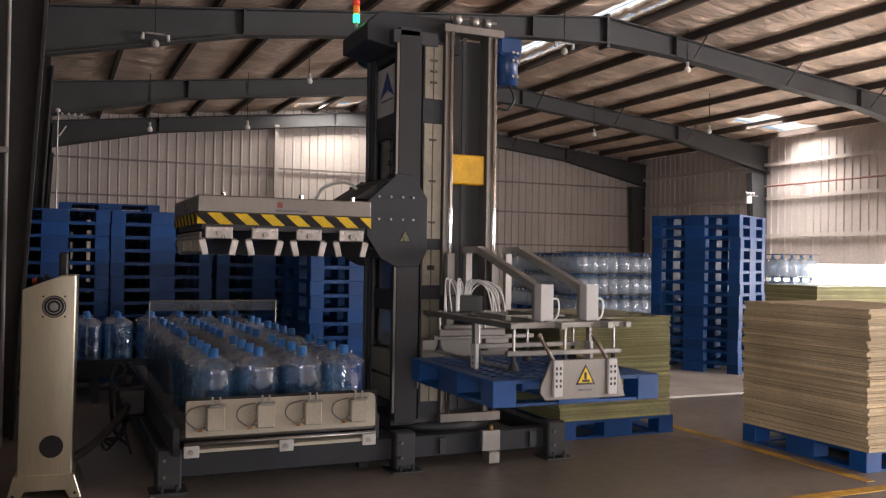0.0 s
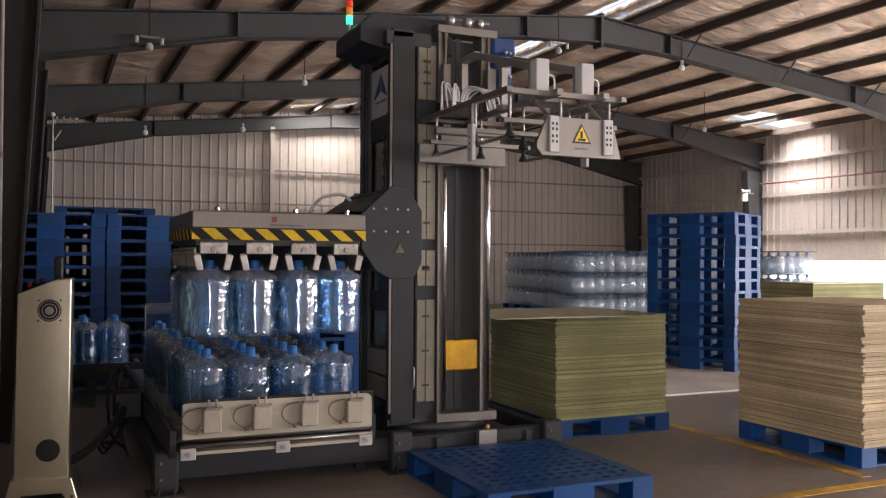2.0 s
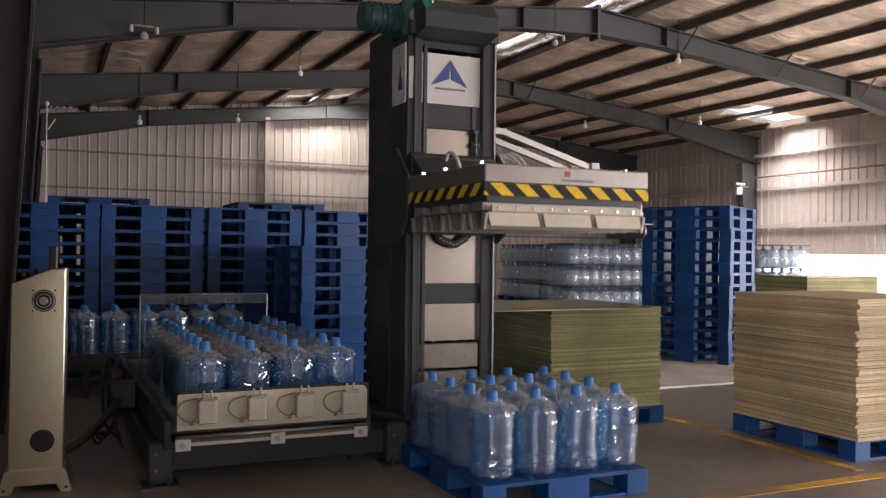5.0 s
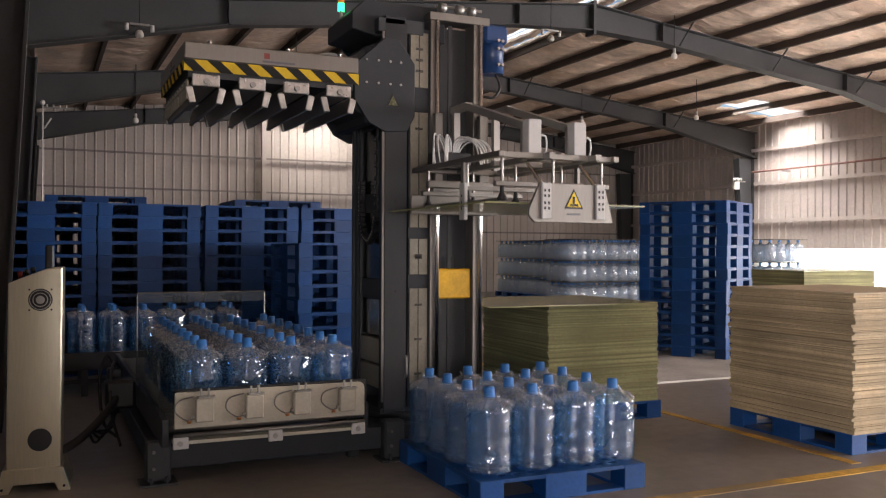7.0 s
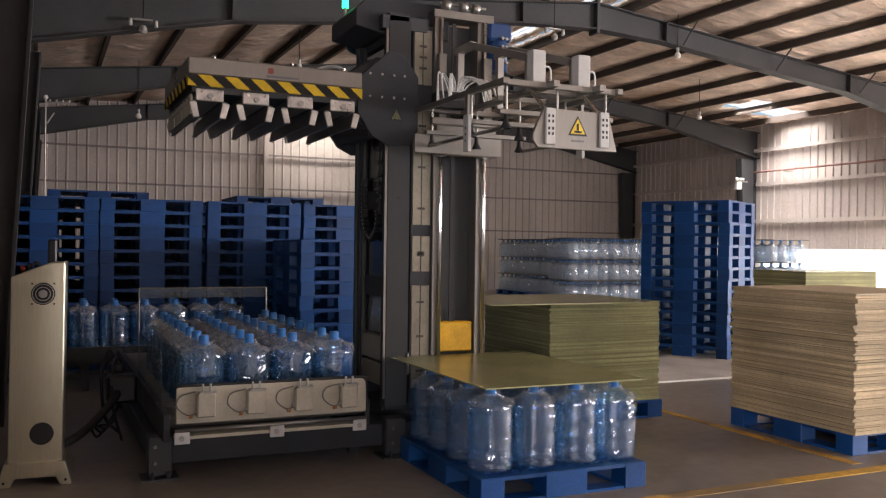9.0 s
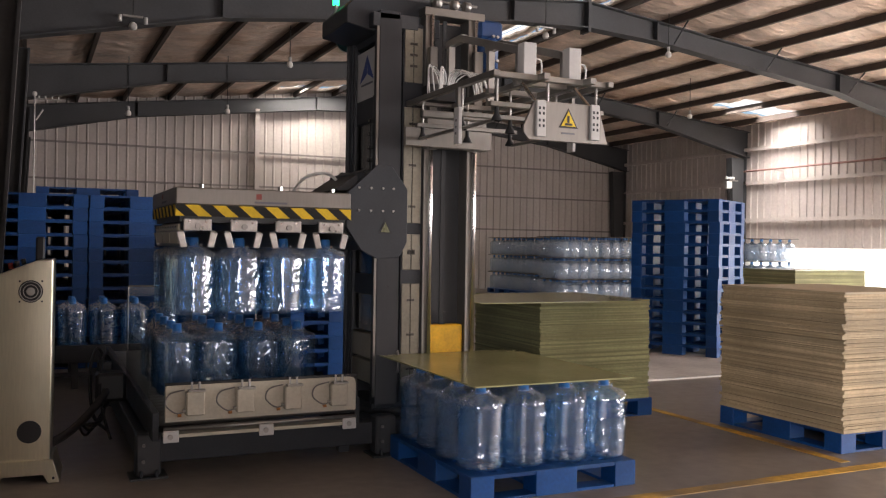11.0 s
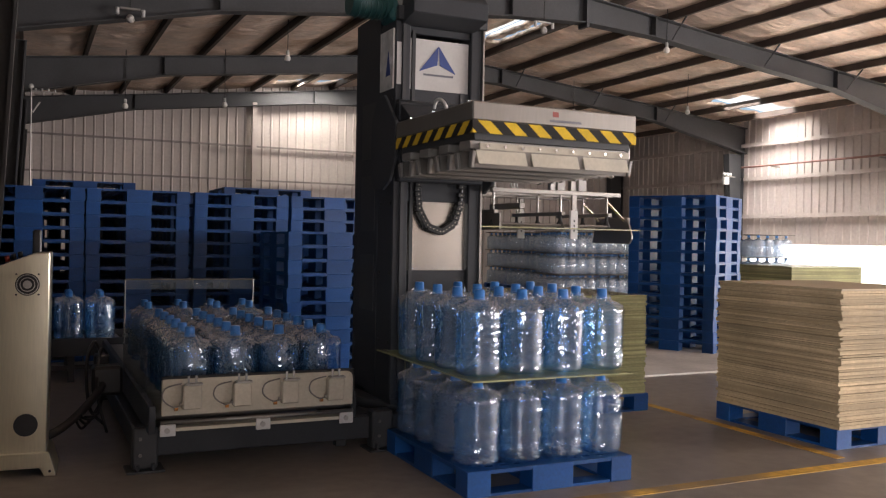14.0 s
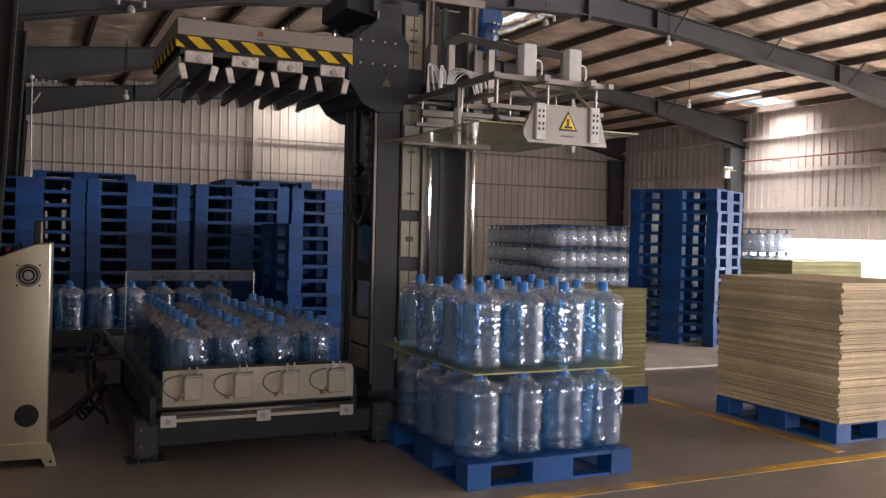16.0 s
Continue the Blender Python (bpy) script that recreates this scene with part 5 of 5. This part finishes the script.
    for x in (-0.22, 0.52):
        part("edge_rod", rods(((x, yo + 0.35, 0.05), (x, -0.62, 0.05), 0.012), seg=8), STAINLESS, s)
    for x in (-0.27, 0.57):
        part("side_bracket", boxes((x - 0.012, x + 0.012, -1.36, -1.29, -0.06, 0.17), bevel=0.003), WHITE_PAINT, s, "white slotted bracket")
        part("bracket_stem", boxes((x - 0.01, x + 0.01, -1.345, -1.305, 0.17, 0.295)), STAINLESS, s)
        for z in (0.0, 0.04, 0.08):
            part("slot", boxes((x - 0.0135, x + 0.0135, -1.33, -1.318, z, z + 0.016)), BLACK, s)
    part("gripper_flange", boxes((fr - 0.04, fr + 0.06, c - 0.16, c - 0.085, 0.0, 0.09), (b - 0.14, b - 0.02, c - 0.16, c - 0.085, 0.0, 0.09), bevel=0.006), ALU, s)
    part("gripper_skirt", boxes((fr - 0.02, b - 0.02, c - 0.20, c - 0.16, 0.0, 0.12), bevel=0.004), STAINLESS, s)
    w = part("counterweight", boxes((fr + 0.06, b - 0.115, c - 0.03, c + 0.07, -0.11, 0.11), bevel=0.01), YELLOW, t, "yellow counterweight between the rails")
    part("weight_chain", rods(((fr + 0.1, c + 0.02, 0.11), (fr + 0.1, c + 0.02, 0.2), 0.012), ((fr + 0.2, c + 0.02, 0.11), (fr + 0.2, c + 0.02, 0.2), 0.012), seg=6), BLACK, w)
    return t, g, s, w


CORNER_STEEL = material("corner_plate_steel", (0.036, 0.037, 0.04), 0.5, 0.1, 0.12, 2.5, 70, 0.0002, stretch=(1, 1, 0.15), rough_vary=0.07)
POLISHED = material("polished_panel_steel", (0.52, 0.50, 0.46), 0.24, 1.0, 0.12, 2.5, 70, 0.0002, stretch=(1, 1, 0.15), rough_vary=0.07)
FILM_WHITE = material("wrapped_white", (0.62, 0.62, 0.6), 0.25, 0, 0.25, 5, 18, 0.01)
build_base()
build_infeed()
build_side_conveyor()
build_cabinet()
COLUMN, GRIPPER, ARM, WEIGHT = build_column()
cable = thing("power_cable", "thick black power cable from pedestal to infeed drive", "cable")
part("sleeve", hose([(0.10, 5.95, 0.16), (0.22, 6.05, 0.20), (0.34, 6.2, 0.27), (0.46, 6.42, 0.36), (0.5, 6.5, 0.42)], 0.028, 6, 8), RUBBER, cable)
for k in range(4):
    part("lead", hose([(0.30 + 0.02 * k, 6.15, 0.24), (0.36 + 0.03 * k, 6.3, 0.14 + 0.03 * k), (0.5, 6.5 + 0.05 * k, 0.30)], 0.009, 6, 6), BLACK, cable)

# ---------------------------------------------------------------- loads on the move
SHEET = mesh_of("sheet", boxes((-0.55, 0.55, -0.76, 0.74, 0.0, 0.008)), GREEN_TOP)


def board(m, label):
    t = tagged(new("tier_sheet", SHEET), label, "sheet")
    t.matrix_basis = m
    return t


LOAD_PALLET = pallet(pose(2.80, 4.92, 0.6), "blue plastic pallet under the bottle load")
TIER_SHEETS = [board(pose(2.83, 5.1, 0.66), "glossy green board laid between two layers of bottles"), board(pose(4.3, 6.6, 1.02), "glossy green board carried by the gripper arm")]


def batch(k, home):
    """Sixteen bottles in four rows about a point on the infeed."""
    out = []
    for i in range(4):
        for j in range(4):
            d = Vector(((i - 1.5) * PITCH, (j - 1.5) * PITCH, 0))
            out.append((d, bottle(Matrix.Translation(home + d), k * 16 + i * 4 + j)))
    return out


SLOT = AXIS + GRIP + Vector((0, 0, BED))
WAIT = SLOT + Vector((0, 1.42, 0))
QUEUE = WAIT + Vector((0, 1.0 + 0.01, 0))
BATCHES = [batch(0, SLOT), batch(1, WAIT)]
WAITING = [(Vector(((i - 1.5) * PITCH, (j - 0.5) * PITCH, 0)), bottle(Matrix.Translation(QUEUE), 40 + i * 2 + j)) for i in range(4) for j in range(2)]
TAIL = [(Vector(((i - 1.5) * PITCH, (j + 1.5) * PITCH + 0.55, 0)), bottle(Matrix.Translation(QUEUE), 60 + i * 2 + j)) for i in range(4) for j in range(2)]
BEHIND, FRONT, GAP = SLOT + Vector((0, 3 * PITCH, 0)), SLOT - Vector((0, PITCH, 0)), Vector((0, 0.55, 0))
ROW_START, COLS, SIDE_PITCH = Vector((-6.10, 9.43, BED)), 24, 0.292
SIDE_ROW = [(Vector((i * SIDE_PITCH, j * 0.29, 0)), bottle(Matrix.Translation(ROW_START), 80 + i * 2 + j, "bagged blue water bottle waiting on the side conveyor", "bottles on the side conveyor")) for i in range(COLS) for j in range(2)]



# ---------------------------------------------------------------- standing stock
for i, (x, count) in enumerate(((0.01, 13), (1.16, 13), (2.345, 13), (3.51, 13))):
    pallet_stack(x, 11.2, 0, count, i, "blue plastic pallet in a tall stack")
pallet_stack(3.04, 9.6, 0, 10, 21, "blue plastic pallet in a tall stack")
for i, x in enumerate((-0.6, 0.65, 1.85, 3.0)):
    pallet_stack(x, 12.5, 90, (13, 14, 13, 14)[i], 11 + i, "blue plastic pallet in a tall stack behind")
    pallet_stack(x + 0.45, 13.8, 0, 13, 41 + i, "blue plastic pallet in a tall stack behind")
pallet_stack(8.31, 9.6, 30, 14, 31, "blue plastic pallet in a tall stack on the slab", 0.9)
pallet(pose(4.33, 6.68, 0), "blue plastic pallet under a pile of green boards")
board_pile("green_board_stack", 4.31, 6.66, 1.1, 1.15, 0.15, 1.0, GREEN_TOP, GREEN_EDGE, "tall pile of olive green boards on a blue pallet", 5, loose=0.016)
pallet(pose(5.79, 5.0, 0), "blue plastic pallet under a pile of pale boards")
board_pile("card_stack", 5.77, 4.98, 1.12, 1.22, 0.15, 1.15, CARD_TOP, CARD_EDGE, "tall pile of pale brown boards on a blue pallet", 6, loose=0.026)
pallet(pose(11.9, 10.9, 0.02), "blue plastic pallet under a far pile of boards")
board_pile("card_stack", 11.9, 10.9, 1.6, 1.22, 0.18, 1.12, GREEN_TOP, GREEN_EDGE, "pile of dull green boards on the slab", 7)


# far loads: bottles in layers on pallets
def far_load(x, y, layers, seed, nx=4, ny=4):
    z0 = 0.0
    pallet(pose(x, y, z0), "blue plastic pallet under a far bottle load", "bottle loads")
    bm, caps, films = bmesh.new(), bmesh.new(), bmesh.new()
    prof = [(0.11, 0.0), (BR, 0.03), (BR, 0.35), (0.11, 0.385), (0.036, 0.41), (0.03, 0.45)]
    for k in range(layers):
        z = z0 + PH + k * (BH + 0.03)
        for i in range(nx):
            for j in range(ny):
                c = Vector((x + (i - (nx - 1) / 2) * PITCH, y + (j - (ny - 1) / 2) * PITCH, z))
                seg, prev = 10, None
                for r, h in prof:
                    cur = [bm.verts.new(c + Vector((r * math.cos(q * math.tau / seg), r * math.sin(q * math.tau / seg), h))) for q in range(seg)]
                    if prev:
                        for q in range(seg):
                            bm.faces.new((prev[q], prev[(q + 1) % seg], cur[(q + 1) % seg], cur[q])).smooth = True
                    prev = cur
                bm_rod(caps, c + Vector((0, 0, 0.44)), c + Vector((0, 0, BH)), 0.032, 8)
        bm_box(films, x - 0.56, x + 0.56, y - 0.58, y + 0.58, z + BH + 0.004, z + BH + 0.018)
    t = thing("bottle_load", "layers of bagged blue water bottles with boards between", "bottle load", group="bottle loads", kind="stuff")
    part("bottles", bm, BACKLIT_BOTTLE, t)
    part("caps", caps, CAP, t)
    part("layer_boards", films, LAYER_BOARD, t)


# paler, milkier bottle plastic: backlight from the opening put into its colour
BACKLIT_BOTTLE = clear_film("far_bottle_backlit", (0.86, 0.93, 1.0), (0.72, 0.81, 0.92), 0.32, 0.15, 0.012, 14, (1, 1, 0.4), 0.16, gloss=0.16)
for i, (x, y) in enumerate(((12.0, 18.2), (13.2, 18.2), (14.4, 18.2), (13.4, 20.9), (13.4, 22.15), (13.4, 23.4))):
    far_load(x, y, 3, i)
far_load(15.4, 15.3, 3, 9)


# ---------------------------------------------------------------- motion
def motions():
    walk(COLUMN, thin([(t, on_turret(t, Matrix.Identity(4))) for t in TIMES]))
    walk(GRIPPER, thin([(t, pose(0, 0, at_time(GRIP_KEYS, t))) for t in TIMES]))
    walk(ARM, thin([(t, pose(0, 0, at_time(ARM_KEYS, t))) for t in TIMES]))
    walk(WEIGHT, thin([(t, pose(0, 0, 2.88 - at_time(ARM_KEYS, t))) for t in TIMES]))
    walk(LOAD_PALLET, thin([(t, pose(2.80, 4.92, max(0.0, at_time(ARM_KEYS, t) + 0.02 - PH) if t < 0.6 else 0.0)) for t in TIMES]))

    # sheets: picked from the pile, swung round with the column, laid on the caps
    pick = Matrix.Translation((0.14, -1.13, 0.0))
    for sheet, t0, t1, rest in ((TIER_SHEETS[0], 4.3, 7.9, PH + BH + 0.004), (TIER_SHEETS[1], 13.5, 99, 0)):
        rows = []
        for t in TIMES:
            if t <= t0:
                m = on_turret(t0, pick)
                m.translation.z = 1.003
            elif t < t1:
                m = on_turret(t, pick)
                m.translation.z = max(at_time(ARM_KEYS, t) + 0.018, 1.003 if t < t0 + 0.3 else 0, rest)
            else:
                m = on_turret(t1, pick)
                m.translation.z = rest
            rows.append((t, m))
        walk(sheet, thin(rows))

    # bottles: wait, roll on to the infeed, are lifted, swung and set down
    def slide(t, stops):
        """Place between stops (seconds, point), each move eased."""
        for (ta, pa), (tb, pb) in zip(stops, stops[1:]):
            if t <= ta:
                return pa
            if t < tb:
                s = (t - ta) / (tb - ta)
                return pa.lerp(pb, s * s * (3 - 2 * s))
        return stops[-1][1]
    plans = ((BATCHES[0], [(0, SLOT), (0.1, SLOT)], 0.9, 4.4, PH + 0.002), (BATCHES[1], [(0, WAIT), (1.15, WAIT), (2.2, SLOT)], 10.3, 13.2, PH + BH + 0.014),
             (WAITING, [(0, QUEUE), (1.3, QUEUE), (2.4, BEHIND), (10.6, BEHIND), (11.5, FRONT)], 99, 99, 0),
             (TAIL, [(0, QUEUE), (1.3, QUEUE), (2.55, BEHIND - GAP), (10.6, BEHIND - GAP), (11.6, FRONT - GAP)], 99, 99, 0))
    for bottles, stops, lift, drop, rest in plans:
        for d, ob in bottles:
            rows = []
            for t in TIMES:
                if t < lift:
                    m = Matrix.Translation(slide(t, stops) + d)
                else:
                    tt = min(t, drop)
                    m = on_turret(tt, Matrix.Translation(GRIP + d))
                    m.translation.z = max(rest, at_time(GRIP_KEYS, tt)) if t >= drop else at_time(GRIP_KEYS, tt)
                rows.append((t, m))
            walk(ob, thin(rows))

    # the side conveyor steps on, and its first columns are pushed on to the infeed
    step = lambda d: ROW_START + Vector((d, 0, 0))
    row_stops = [(0, step(0)), (2.0, step(0)), (2.6, step(0.73)), (3.6, step(1.23)), (12.1, step(1.23)), (12.9, step(1.23 + 4 * SIDE_PITCH)), (14.4, step(1.23 + 4 * SIDE_PITCH)), (15.6, step(1.23 + 8 * SIDE_PITCH))]
    for n, (d, ob) in enumerate(SIDE_ROW):
        i, j = n // 2, n % 2
        push, arrive, first = (10.9, 12.0, 2.5) if i >= COLS - 4 else (13.3, 14.3, 4.5) if i >= COLS - 8 else (98, 99, 0)
        rest = SLOT + Vector(((i % 4 - 1.5) * PITCH, (first + j) * PITCH, 0))
        rows = []
        for t in TIMES:
            here = slide(min(t, push), row_stops) + d
            s = min(1.0, max(0.0, (t - push) / (arrive - push)))
            rows.append((t, Matrix.Translation(here.lerp(rest, s * s * (3 - 2 * s)))))
        walk(ob, thin(rows))


motions()
